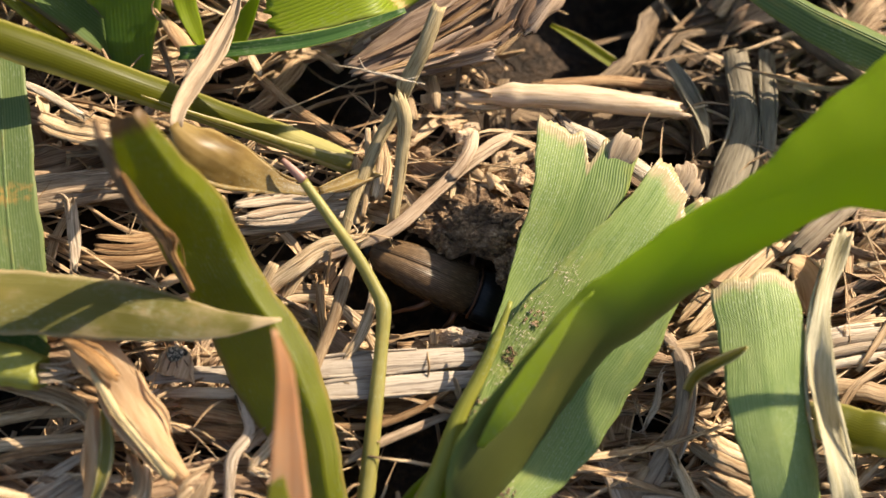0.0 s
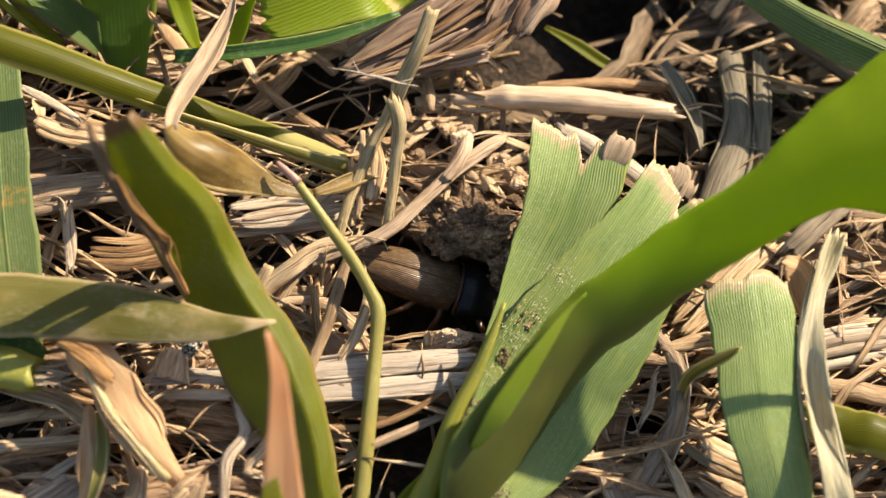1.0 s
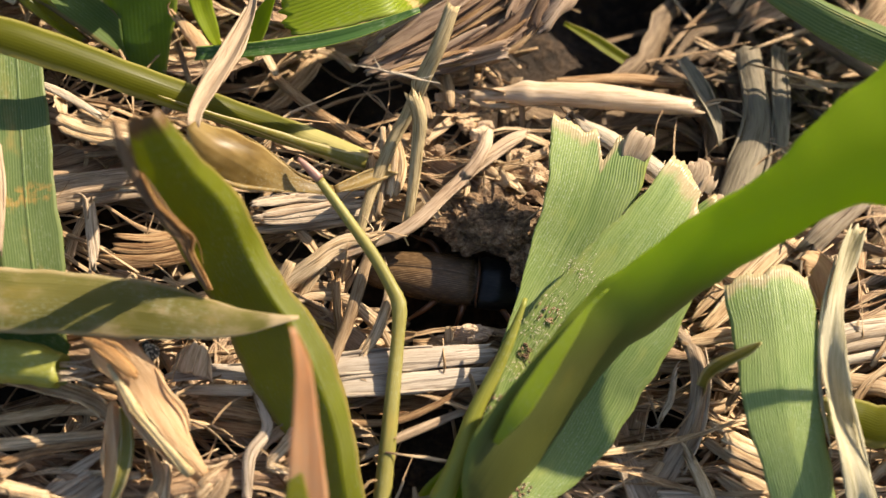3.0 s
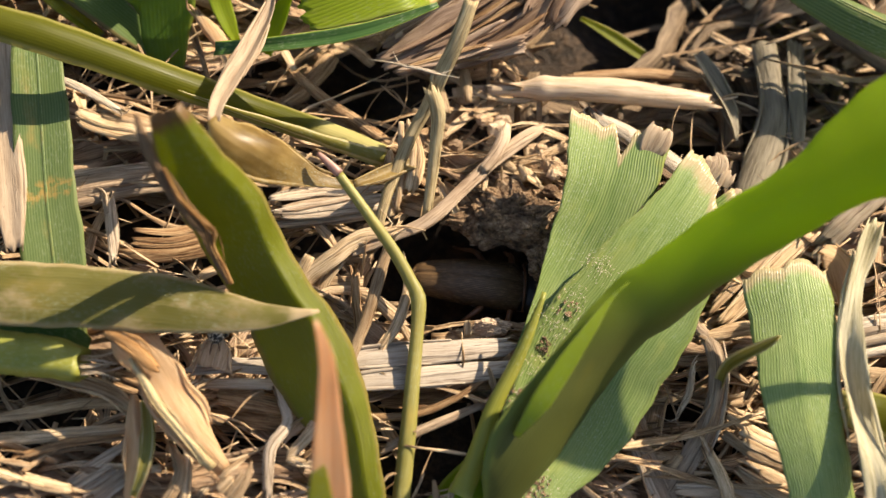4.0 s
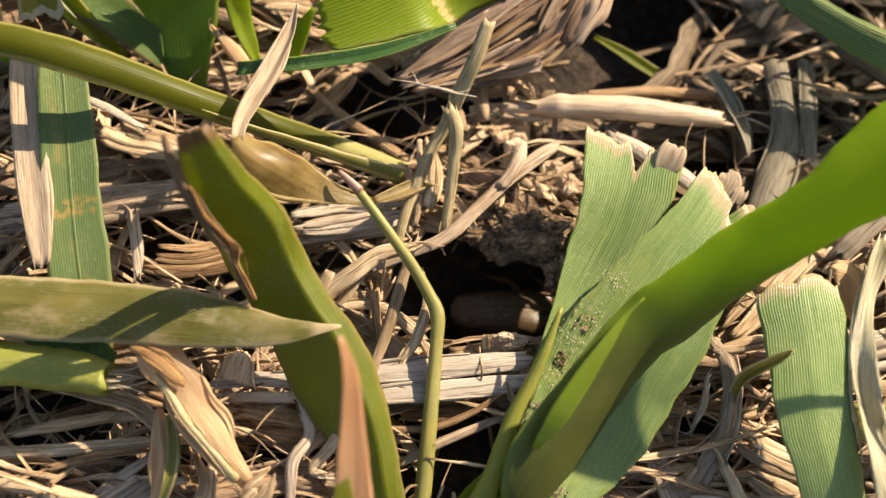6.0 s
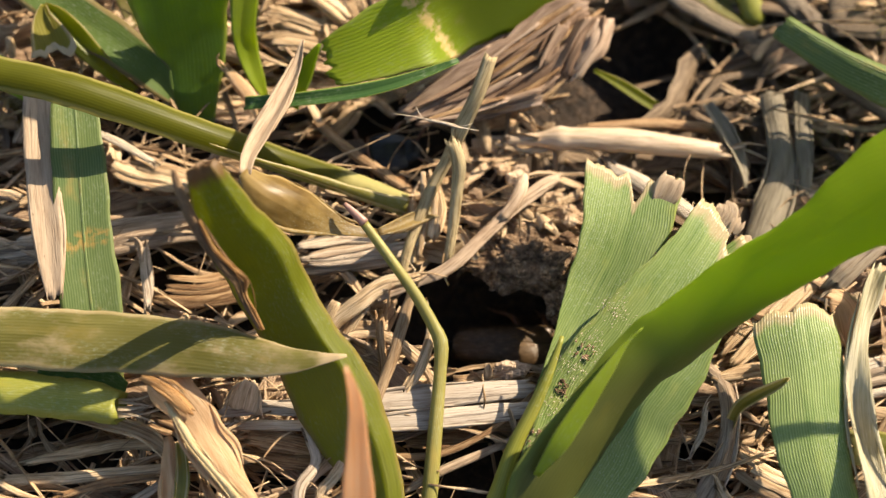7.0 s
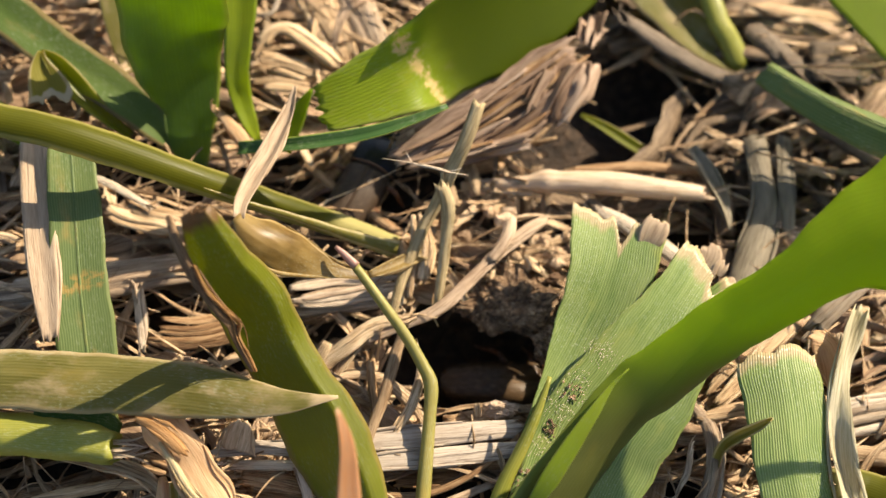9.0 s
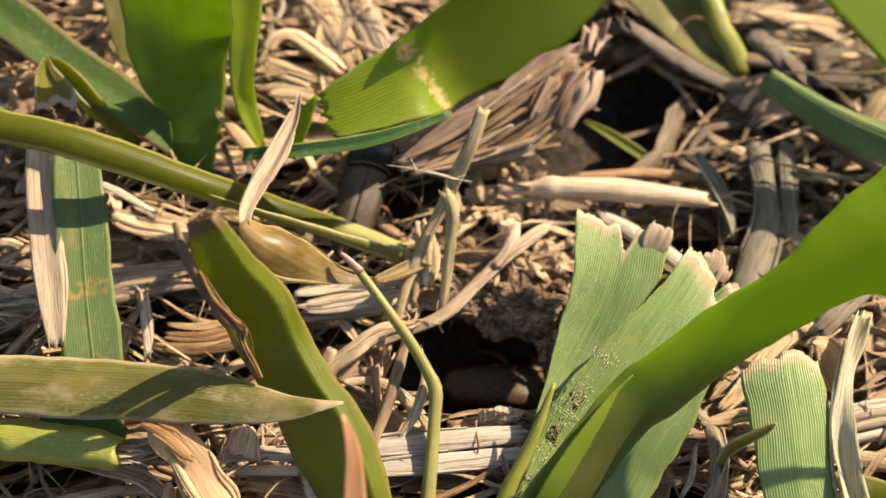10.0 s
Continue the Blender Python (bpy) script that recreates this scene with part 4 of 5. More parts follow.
LOBES = [o for o in arching.children if o.name.startswith("lobe")]
crumbs("brown dirt grains stuck in a torn leaf fold", [(7.41, -3.93, 1.7, 0.27), (6.18, -5.74, 1.3, 0.21), (4.63, -9.08, 0.9, 0.21), (4.17, -9.82, 0.8, 0.21), (4.93, -8.33, 1, 0.18), (5.91, -13.11, 0.5, 0.29), (5.31, -13.63, 0.4, 0.29)], 260, 31, (0.02, 0.10), CLOD, LOBES)
crumbs("pale dust grains along a torn leaf crease", [(6.79, -4.71, 1.6, 0.49), (5.56, -6.82, 1.2, 0.48), (4.78, -8.64, 1, 0.36), (7.7, -3.51, 1.9, 0.49), (9.26, -1.68, 2.3, 0.49), (6.06, -13.05, 0.5, 0.47)], 850, 32, (0.01, 0.034), STRAW_WHITE, LOBES)

# ---- dry leaves ----
strip([(-24.48, 12.07, 2.6, 1.78), (-23.69, 7.09, 3, 1.86), (-22.88, 3.01, 3, 1.70), (-22.35, 0.14, 2.8, 1.26), (-22.07, -1.40, 2.6, 0.79)], WITHER, "withered tan leaf beside a green blade", fold=0.2, rag=(0, .5), n=26)
strip([(-8.88, 14.34, 4.8, 0.19), (-9.18, 12.49, 4.8, 0.75), (-9.97, 10.07, 5.2, 1.05), (-10.87, 7.62, 5.8, 1.09), (-11.46, 5.75, 6.4, 0.8), (-11.55, 4.65, 6.6, 0.65)], WITHER, "twisted whitish dry leaf tip", fold=0.5, roll=(-30, 10), n=24)
strip([(-11.62, 4.81, 6.6, 0.89), (-10.49, 3.89, 6.2, 2.54), (-9.06, 3.42, 5.2, 2.75), (-7.47, 3.29, 3.8, 1.89), (-5.83, 3.21, 2.6, 0.8), (-4.29, 3.43, 1.6, 0.56)], BRONZE, "curled bronze dry leaf", curl=-0.3, roll=(6, -14), n=36, m=13, wav=0.2, jag=0.06)
strip([(-4.29, 3.43, 1.6, 0.44), (-2.72, 4.28, 1.2, 0.82), (-1.45, 5.02, 0.8, 0.77), (-0.47, 5.48, 0.4, 0.39)], BRONZE, "thin brown dry leaf end", n=14, fold=0.4)
strip([(-16.93, -6.02, 3.7, 0.23), (-15.92, -6.41, 3.9, 0.63), (-14.83, -7.08, 3.8, 0.86), (-13.82, -8.05, 3.3, 0.52)], RUSSET, "russet folded top of a curled dry leaf", curl=-0.8, roll=20, n=20, m=11, rag=(.4, .4), jag=0.08, wav=0.15)
strip([(-16.08, -5.68, 3.2, 1.38), (-15.33, -6.58, 3.1, 2.19), (-14.21, -7.67, 2.9, 2.20), (-13.32, -9.01, 2.5, 2.38), (-12.43, -10.31, 2, 2.27), (-11.51, -11.57, 1.2, 1.34), (-10.61, -12.50, 0.4, 0.91)], DRY_TAN, "curled tan dry leaf on straw", curl=-0.35, roll=-6, n=30, m=13, rag=(.5, 0), jag=0.08, wav=0.18)
strip([(-15.40, -7.28, 3.3, 0.30), (-14.77, -8.19, 3.2, 0.44), (-13.85, -9.61, 2.7, 0.51), (-12.54, -10.96, 2, 0.56), (-11.12, -12.46, 1, 0.57)], STALK, "pale rolled edge of a dry leaf", curl=-0.9, n=20)
strip([(-15.49, -8.62, 1, 0.41), (-15.2, -10.13, 1, 1.17), (-14.98, -11.86, 0.8, 1.4), (-15.28, -13.17, 0, 1.05), (-15.68, -14.44, -1, 0.77)], DRY_TAN, "small folded tan leaf", fold=-0.6, n=20)
strip([(-14.85, -8.97, 1.2, 0.47), (-14.54, -10.77, 1.2, 0.7), (-14.7, -12.45, 0.8, 0.64), (-15.24, -13.75, 0, 0.41)], LEAF_YELLOW, "yellow-green half of a withered leaf", fold=0.3, n=16)
strip([(-21.77, -7.18, 0, 0.42), (-19.06, -7.61, 0, 0.78), (-16.58, -8.41, 0.2, 0.78), (-15.44, -9.37, 0.4, 0.59), (-15.08, -10.52, 0.2, 0.41)], STRAW, "thin bent dry leaf", curl=-.5, n=20)
strip([(23.99, 0.97, 4.6, 0.73), (23.21, -0.93, 4.4, 1.33), (22.41, -3.12, 4.2, 0.96), (21.88, -6.19, 4, 1.3), (22.22, -9.67, 3.4, 1.63), (22.95, -12.68, 2.4, 1.63), (23.87, -15.33, 1, 1.46)], BLEACHED, "whitish dried leaf against a green blade", wav=0.38, fold=0.6, roll=10, rag=(.8, 0), n=30, m=11)
strip([(20.79, -1.06, 3.8, 0.91), (21.75, -1.29, 3.6, 1.82), (22.15, -2.5, 3.4, 1.51), (22.27, -3.96, 3, 0.6)], DRY_TAN, "browned torn leaf tip", fold=-0.3, rag=(.6, .2), n=14)
strip([(-14.49, 2.19, 12, 0.32), (-13.97, 0.90, 11.6, 0.59), (-13.30, -0.16, 10.4, 0.71), (-12.61, -1.00, 9.1, 0.60), (-11.95, -1.46, 7.6, 0.68), (-11.44, -1.65, 6.4, 0.80), (-11.20, -2.25, 5.2, 0.52), (-10.45, -3.47, 4.2, 0.30)], DEAD_MARGIN, "dry curled brown margin peeling from a blade", curl=-0.9, roll=(20, 50), n=34)
strip([(-13.20, -0.07, 10.8, 0.16), (-12.64, -0.92, 9.6, 0.22), (-11.84, -1.36, 8.1, 0.22), (-11.15, -1.60, 6.8, 0.29), (-11.25, -2.03, 5.8, 0.23), (-10.68, -2.96, 4.8, 0.26), (-10.31, -3.61, 4.4, 0.20)], RUSSET, "tan rolled rim of a dead leaf margin", curl=-0.9, n=30)
strip([(14.64, -3.85, 0.4, 0.56), (15.69, -5.07, 0.2, 1.05), (15.91, -6.94, 0, 1.05), (15.35, -9.37, -0.4, 1.1), (14.21, -11.46, -0.8, 1.34), (12.79, -13.53, -1.2, 1.21), (12.02, -14.97, -1.6, 0.9)], STRAW_GREY, "bent grey-brown straw leaf", curl=-0.6, roll=15, n=26)
strip([(20.53, 14.99, -1, 1.52), (20.83, 11.97, -1.2, 1.71), (20.96, 9.67, -1.2, 1.9), (19.96, 6.93, -1, 2.34), (19.03, 4.62, -0.8, 2.17), (18.31, 2.11, -0.8, 1.63)], DRAB, "upright grey dead leaf", curl=-.4, rag=(0.4, .6), n=22)
strip([(22.47, 15.04, -1, 0.9), (22.32, 11.52, -1, 1.02), (22.08, 8.47, -1, 0.87), (21.83, 7.27, -1, 0.47)], DRAB, "upright drab dead leaf", curl=-.4, rag=(0.4, .6), n=18)
strip([(16.19, 13.53, -0.4, 0.68), (16.85, 12.19, -0.4, 1.02), (17.78, 10.41, -0.6, 1.08), (18.21, 8.83, -0.8, 0.6), (18.3, 8, -1, 0.2)], DRAB, "thin twisted grey leaf", fold=0.5, roll=(0, 40), n=20)

# ---- straws ----
straw("straw", [(3.29, 10.98, -1.1, 0.67), (5.29, 10.94, -0.8, 0.87), (6.77, 10.93, -0.5, 1.30), (9.27, 10.78, -0.3, 1.47), (11.29, 10.72, -0.3, 1.54), (14.00, 10.47, -0.4, 1.34), (16.88, 10.27, -0.6, 0.98)], PALE_STRAW, "pale hollow straw with a node, broken end", node=0.26, n=46, flat=0.85, groove=0.02, kink=0.02)
straw("straw", [(8.44, 12.02, -1.2, 0.68), (12.57, 12.44, -1.2, 0.75), (16.35, 12.23, -1.2, 0.75)], STRAW_BROWN, "brown straw behind a paler one")
straw("straw", [(-26.83, 2.97, -0.8, 1.91), (-23.05, 3.31, -0.6, 2.23), (-19.91, 3.85, -0.4, 2.36), (-16.84, 4.61, -0.6, 2.12), (-14.37, 5.17, -1, 1.95), (-11.24, 6.1, -1.6, 1.84)], STRAW_GREY, "thick weathered grey straw", flat=0.5, groove=0.12, n=30)
straw("straw", [(-9.08, 2.78, -0.6, 2.24), (-6.53, 3.14, -0.5, 2.44), (-3.97, 3.5, -0.4, 2.25), (-1.39, 4.09, -0.8, 1.95)], STRAW_GREY, "thick weathered brown-grey straw", flat=0.5, groove=0.12, n=26)
# Brown in place of pale straw: it lies in shade, put into its colour.
straw("straw", [(-17.54, 0.77, -1, 1.9), (-14.68, 0.61, -0.9, 1.9), (-12.21, 1.22, -1, 1.79), (-8.45, 2.25, -1.2, 1.61)], STRAW_BROWN, "flattened straw on the thatch, shade in its brown colour", flat=0.4, groove=0.12)
strip([(-13.41, -6.73, -0.9, 0.67), (-10.82, -6.43, -0.7, 0.86), (-8.06, -6.51, -0.5, 0.92), (-5.63, -6.25, -0.4, 1.10), (-2.57, -5.91, -0.3, 1.29), (1.12, -5.57, -0.3, 1.23), (5.04, -5.09, -0.6, 1.06)], STRAW_PLANK, "long flat whitish straw with a split edge", name="straw", group="dead straws", category="straw", curl=-0.12, n=40, m=9, rag=(0.8, 0.6), jag=0.05, thick=0.3)
strip([(-11.70, -7.46, -0.9, 0.37), (-8.03, -7.37, -0.6, 0.49), (-4.98, -7.46, -0.35, 0.79), (-2.55, -7.28, -0.2, 1.04), (0.50, -7.02, -0.2, 1.16), (2.96, -6.66, -0.3, 1.11), (5.31, -6.25, -0.5, 0.68)], STRAW_PLANK, "long flat whitish straw lying beside a wider one", name="straw", group="dead straws", category="straw", curl=-0.12, n=40, m=9, rag=(0.8, 0.6), jag=0.05, thick=0.3)
straw("straw", [(-11.99, -7.43, -0.8, 0.55), (-8.03, -7.49, -0.6, 0.61), (-4.37, -7.95, -0.8, 0.49)], STRAW_WHITE, "thin pale straw lying on the thatch", flat=0.5)
fork = straw("straw", [(6.65, 8.2, -0.2, 0.53), (5.59, 7.31, 0.2, 0.88), (3.74, 5.69, 0.4, 0.87), (2.08, 3.96, 0.6, 0.8), (0.16, 1.91, 0.6, 0.85), (-2.03, 0.93, 0.2, 0.69), (-4.54, 0.1, -0.4, 0.63)], STRAW_SMOOTH, "forked pale straw leaning over the hollow", groove=0.08, flat=0.35, n=44, rag=0.2, fray=0, kink=0.03)
straw("prong", [(3.06, 4.97, 0.6, 0.71), (3.78, 6.01, 0.7, 0.77), (4.25, 6.96, 0.7, 0.78), (4.47, 7.74, 0.6, 0.46)], STRAW_SMOOTH, "", fork, groove=0.06, flat=0.5, n=16, rag=0.2, kink=0.03)
straw("straw", [(-2.04, 1.19, 0.4, 0.5), (-3.77, 0.91, 0, 0.95), (-5.48, -0.26, -0.4, 1.07), (-7.03, -1.41, -1, 1.07), (-7.96, -2.55, -1.6, 0.95)], STRAW, "bent pale straw lying on the thatch", groove=0.07, flat=0.4, n=26)
straw("straw", [(-2.66, 1.17, 0, 0.44), (-4.23, 0.53, -0.6, 0.64), (-5.63, -0.97, -1.2, 0.7), (-6.39, -2.45, -1.8, 0.57)], STRAW, "bent thin straw lying on the thatch", n=22)
straw("straw", [(2.04, 12.57, 6.4, 0.74), (1.32, 10.64, 5.4, 0.84), (0.54, 9.17, 4.2, 0.88), (-0.25, 7.98, 2.4, 0.73), (-1.47, 5.71, 1.2, 0.7), (-2.53, 2.9, 0.4, 0.57), (-2.97, 0.82, -0.4, 0.48)], STALK, "upright grooved dry stalk", groove=0.09, flat=0.6, rag=0.12, fray=0, kink=0.02, n=36)
straw("straw", [(-0.06, 8.31, 3.8, 0.82), (0.36, 7.33, 3, 0.82), (0.31, 6.07, 2, 0.7), (0.14, 4.44, 1, 0.64), (-0.13, 2.43, 0, 0.51)], STALK, "short bent dry stalk", groove=0.08, fray=1, kink=0.02, n=24)
straw("straw", [(-1.32, 7.86, 1.2, 0.71), (-0.97, 5.92, 0.8, 1.28), (-1.11, 4.33, 0.4, 1.15), (-1.56, 2.4, 0, 0.7)], STRAW, "broken straw stub lying on the thatch", groove=0.14)
straw("straw", [(-2.2, 0.26, 1, 0.5), (-2.64, -1.26, 0.6, 0.68), (-3.23, -3.43, 0.2, 0.68), (-4.1, -5.9, -0.2, 0.61), (-4.97, -8.28, -0.8, 0.49)], STRAW, "slanting thin straw lying on the thatch", groove=0.06, n=26)
straw("straw", [(-1.4, -0.82, 0.4, 0.37), (-1.14, -2.11, 0.3, 0.56), (-1.67, -3.99, 0, 0.62), (-2.57, -5.49, -0.4, 0.49)], STRAW, "curved thin straw lying on the thatch", groove=0.06, n=20)
straw("straw", [(-4.14, -1.06, -0.7, 0.44), (-3.84, -3.72, -0.9, 0.5), (-3.73, -6.23, -1.2, 0.5), (-3.62, -8.67, -1.6, 0.43)], STRAW_BROWN, "short upright straw stub", n=18)
straw("straw", [(-18.04, 3, -0.2, 0.57), (-17.53, 1.04, 0, 0.69), (-17.43, -0.81, 0, 0.37)], STRAW_GREY, "short hanging straw chip", n=14, flat=0.4)
straw("straw", [(-21.19, 8.85, 0.4, 1.62), (-18.86, 7.82, 0.4, 1.8), (-16.59, 7.34, 0.4, 1.67), (-15.03, 7.11, 0, 1.29)], STRAW, "crushed pale straw with a frayed end", flat=0.45, groove=0.14, rag=1.2)
straw("straw", [(-21.56, 10.16, 0.8, 0.32), (-19.89, 9.4, 0.8, 0.52), (-17.91, 8.29, 0.6, 0.39)], STRAW_WHITE, "thin curved pale straw", n=16)
straw("straw", [(-6.66, -11.79, -0.4, 0.54), (-7.27, -11.45, -0.6, 0.6), (-6.11, -10.06, 0, 0.66), (-5.55, -8.56, 0.2, 0.54)], STRAW, "short pale straw lying on the thatch", n=14)
straw("straw", [(-7.98, -8.17, -0.2, 0.42), (-7.47, -9.72, -0.2, 0.66), (-8.3, -11.25, -0.2, 0.71), (-8.39, -13.52, -0.8, 0.53)], STRAW_GREY, "bent drab straw lying on the thatch", n=18, flat=.5)
straw("straw", [(-13.43, -11.11, 0.2, 0.41), (-12.89, -12.59, 0.2, 0.64), (-13.85, -14.54, -0.4, 0.58)], STRAW, "upright pale straw lying on the thatch", n=14)
straw("straw", [(-12.61, -10.44, 0, 0.42), (-12.54, -12.55, 0, 0.59), (-12.67, -14.82, -0.4, 0.53)], STRAW, "upright pale straw lying on the thatch", n=14)
straw("straw", [(-9.24, -11.8, 0.8, 0.29), (-10.05, -12.99, 0.8, 1.45), (-11.16, -14.38, 0.4, 1.62)], STRAW, "flat whitish straw end", flat=0.3, groove=0.14, rag=1.0)
straw("straw", [(-14.42, -10.67, -0.4, 1.79), (-16.95, -12.46, -0.6, 2.36), (-19.49, -14.18, -1, 2.35)], STRAW_GREY, "flat shredded grey straw", flat=0.25, groove=0.2, rag=1.2)
straw("straw", [(-23.44, -9.77, -0.8, 0.36), (-20.8, -9.17, -0.6, 0.72), (-17.58, -8.66, -0.6, 0.66), (-14.57, -8.93, -0.6, 0.66), (-10.99, -9.4, -1, 0.55)], STRAW, "wavy thin straw lying on the thatch", n=26, flat=.5)
straw("straw", [(-24.51, -10.7, -0.8, 0.6), (-20.95, -10.55, -0.6, 0.77), (-17.44, -10.2, -0.6, 0.72), (-13.67, -9.74, -1, 0.6)], STRAW, "wavy thin straw lying on the thatch", n=26, flat=.5)
straw("straw", [(-24.03, -12.2, -0.8, 0.77), (-21.29, -12.81, -0.6, 0.82), (-18.66, -13.33, -0.8, 0.65)], STRAW, "pale straw lying on the thatch", n=18, flat=.5)
straw("straw", [(-21.37, -11.66, -0.4, 0.41), (-18.82, -10.88, -0.4, 0.47), (-15.94, -10.49, -0.6, 0.36)], STRAW_BROWN, "thin brown straw lying on the thatch", n=18)
straw("straw", [(-3.73, -9.2, -0.8, 0.43), (-0.7, -9.06, -0.6, 0.49), (2.35, -7.66, -0.4, 0.37), (4.88, -5.31, -0.6, 0.25)], STRAW_BROWN, "thin brown twig-like straw", n=22)
straw("straw", [(-2.49, -10.99, -1, 0.42), (0.22, -9.62, -0.8, 0.55), (3.6, -8.16, -0.8, 0.37)], STRAW_GREY, "thin grey straw lying on the thatch", n=18)
straw("straw", [(15.88, -9.15, -0.6, 1.23), (17.58, -10.43, -0.4, 1.7), (20.01, -11.44, -0.6, 1.52)], STRAW, "broad split straw lying on the thatch", flat=.35, groove=.15, rag=.8)
straw("straw", [(16.62, -11.48, -0.6, 0.91), (18.63, -12.7, -0.5, 1.51), (21.05, -13.83, -0.8, 1.51)], STRAW, "broad split straw lying on the thatch", flat=.35, groove=.15, rag=.8)
straw("straw", [(11.28, -9.89, -1, 1.04), (12.2, -12.07, -0.9, 1.21), (13.42, -14.76, -1, 1.2)], STRAW_GREY, "slanting grey straw lying on the thatch", flat=.5, groove=.1)
straw("straw", [(15.08, -10.93, -0.4, 0.55), (15.85, -12.75, -0.4, 0.72), (16.36, -14.51, -0.6, 0.66)], STRAW, "slanting pale straw lying on the thatch", n=16)
straw("straw", [(13.14, -13.04, -0.6, 0.9), (16.17, -13.16, -0.6, 1.02), (19.24, -13.54, -0.8, 0.9)], STRAW_GREY, "grey straw on the mat", flat=.5, groove=.12)
straw("straw", [(15.09, -4.75, 0.2, 0.62), (17.08, -4.17, 0, 0.94), (20.11, -3.48, -0.4, 0.82)], STRAW, "pale straw behind leaves", flat=.6)
straw("straw", [(16.02, -3.49, -0.6, 1.58), (17.41, -2.12, -0.6, 1.78), (19.99, 0.75, -0.8, 1.94), (22.59, 3, -1, 1.64)], STRAW, "broad pale straw behind leaves", flat=.4, groove=.12)
straw("straw", [(22.14, 0.51, 1.6, 1.13), (23.42, 1.74, 2, 1.26), (24.95, 3.06, 2.2, 1.14), (27.42, 5.31, 2, 0.96)], STRAW_WHITE, "shiny whitish straw lying on the thatch", flat=.5)
straw("straw", [(22.53, -4.77, -0.4, 1.88), (25.1, -4.13, -0.2, 2.08), (28.47, -3.51, -0.4, 1.9)], STRAW_WHITE, "thick whitish straw lying across", flat=.6, groove=.1)
straw("straw", [(22.5, -6.28, -0.8, 0.94), (25.56, -6.69, -0.6, 1.12), (28.76, -7.17, -0.8, 1.13)], STRAW, "pale straw lying across", flat=.6)
straw("straw", [(9.95, 9.18, -0.8, 0.87), (11.86, 7.83, -0.6, 1.13), (13.75, 6.49, -0.4, 1.12), (15.67, 4.82, -0.6, 0.85)], STRAW_WHITE, "pale straw behind torn leaf", flat=.6)
straw("straw", [(13.6, -8.87, 0, 0.24), (14.05, -8, 0.3, 0.43), (14.34, -6.76, 0.4, 0.31)], STRAW_WHITE, "tiny pale straw bit", n=10)
straw("straw", [(-8.54, 12.54, -1.6, 0.54), (-6.11, 10.21, -1.4, 0.67), (-3.4, 8.12, -1.2, 0.73), (-0.72, 6.26, -1.4, 0.59)], STRAW_BROWN, "brown straw under a sheath", n=20)
straw("straw", [(-1.49, 8.58, 5.9, 0.21), (-0.78, 8.43, 5.9, 0.21), (-0.05, 8.24, 5.9, 0.24)], STRAW_WHITE, "tiny white straw chip on a stalk", n=8)
straw("straw", [(-9.3, 27.76, -1, 2.69), (-7.64, 23.87, -0.6, 2.79), (-6.07, 20.94, -0.8, 2.39), (-5.31, 19.59, -1.4, 1.87)], STRAW, "thick blurred pale straw", flat=.6, groove=.1)
straw("straw", [(-6.99, 27.69, -0.8, 2.31), (-5.39, 23.93, -0.6, 2.42), (-4.21, 20.99, -0.8, 2.02), (-3.43, 18.77, -1.4, 1.49)], STRAW_GREY, "thick blurred grey straw", flat=.6, groove=.1)
straw("straw", [(-12.04, 18.99, 0, 0.73), (-10.48, 21.36, 0.4, 1.1), (-8.23, 20.12, 0.4, 1.25), (-6.38, 18.83, -0.2, 1.1)], STRAW, "curved pale dead leaf", flat=.3, groove=.1)
straw("straw", [(-12.28, 19.66, -0.4, 1.47), (-9.68, 18.96, -0.2, 1.47), (-7.11, 18.2, -0.6, 1.32)], STRAW, "pale straw in a tuft", flat=.4, groove=.12)
straw("straw", [(-12.18, 17.44, -0.6, 0.95), (-9.63, 17.38, -0.4, 1.31), (-7.07, 16.84, -0.8, 1.1)], STRAW, "pale straw in a tuft", flat=.4, groove=.12)
straw("straw", [(-11.74, 21.8, 1, 0.29), (-10.82, 21.91, 1.2, 0.37), (-10.51, 23.23, 1.2, 0.37), (-11.32, 24.45, 1, 0.3)], STRAW_WHITE, "curled dry tendril lying on the thatch", n=18)
straw("straw", [(-13.66, 14.41, 1, 0.49), (-12.53, 13.02, 1, 0.91), (-11.62, 11.67, 0.6, 0.7)], DRY_TAN, "small tan dry flap in a tuft", flat=.4)
straw("straw", [(12.45, 23.31, -0.6, 0.84), (14.31, 21.92, -0.8, 1.14), (16.94, 20.25, -1.2, 1.13), (20.04, 19.15, -1.8, 0.91)], STRAW_IN_SHADE, "grey curved straw lying on the thatch", flat=.6)
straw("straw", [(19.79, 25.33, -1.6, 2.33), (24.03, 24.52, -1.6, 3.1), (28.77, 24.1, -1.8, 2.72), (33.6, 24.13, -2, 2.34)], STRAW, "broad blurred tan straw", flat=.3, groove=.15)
straw("straw", [(21.25, 23.66, -1.8, 1.55), (23.29, 21.33, -1.6, 1.68), (25.05, 19.28, -1.8, 1.37)], STRAW_IN_SHADE, "brown straw beside a node", flat=.4)
straw("straw", [(23.07, 17.45, -1, 0.75), (25.02, 15.26, -0.8, 0.96), (27.98, 12.72, -0.6, 0.88), (30.89, 9.93, -0.6, 0.72)], STRAW_IN_SHADE, "long drab stem slanting", n=24)
straw("straw", [(22.66, 12.93, -0.6, 0.82), (24.1, 12.47, -0.4, 1.23), (25.24, 11.85, -0.4, 1.02)], STRAW, "frayed pale straw end", flat=.5, groove=.15, rag=1.0)


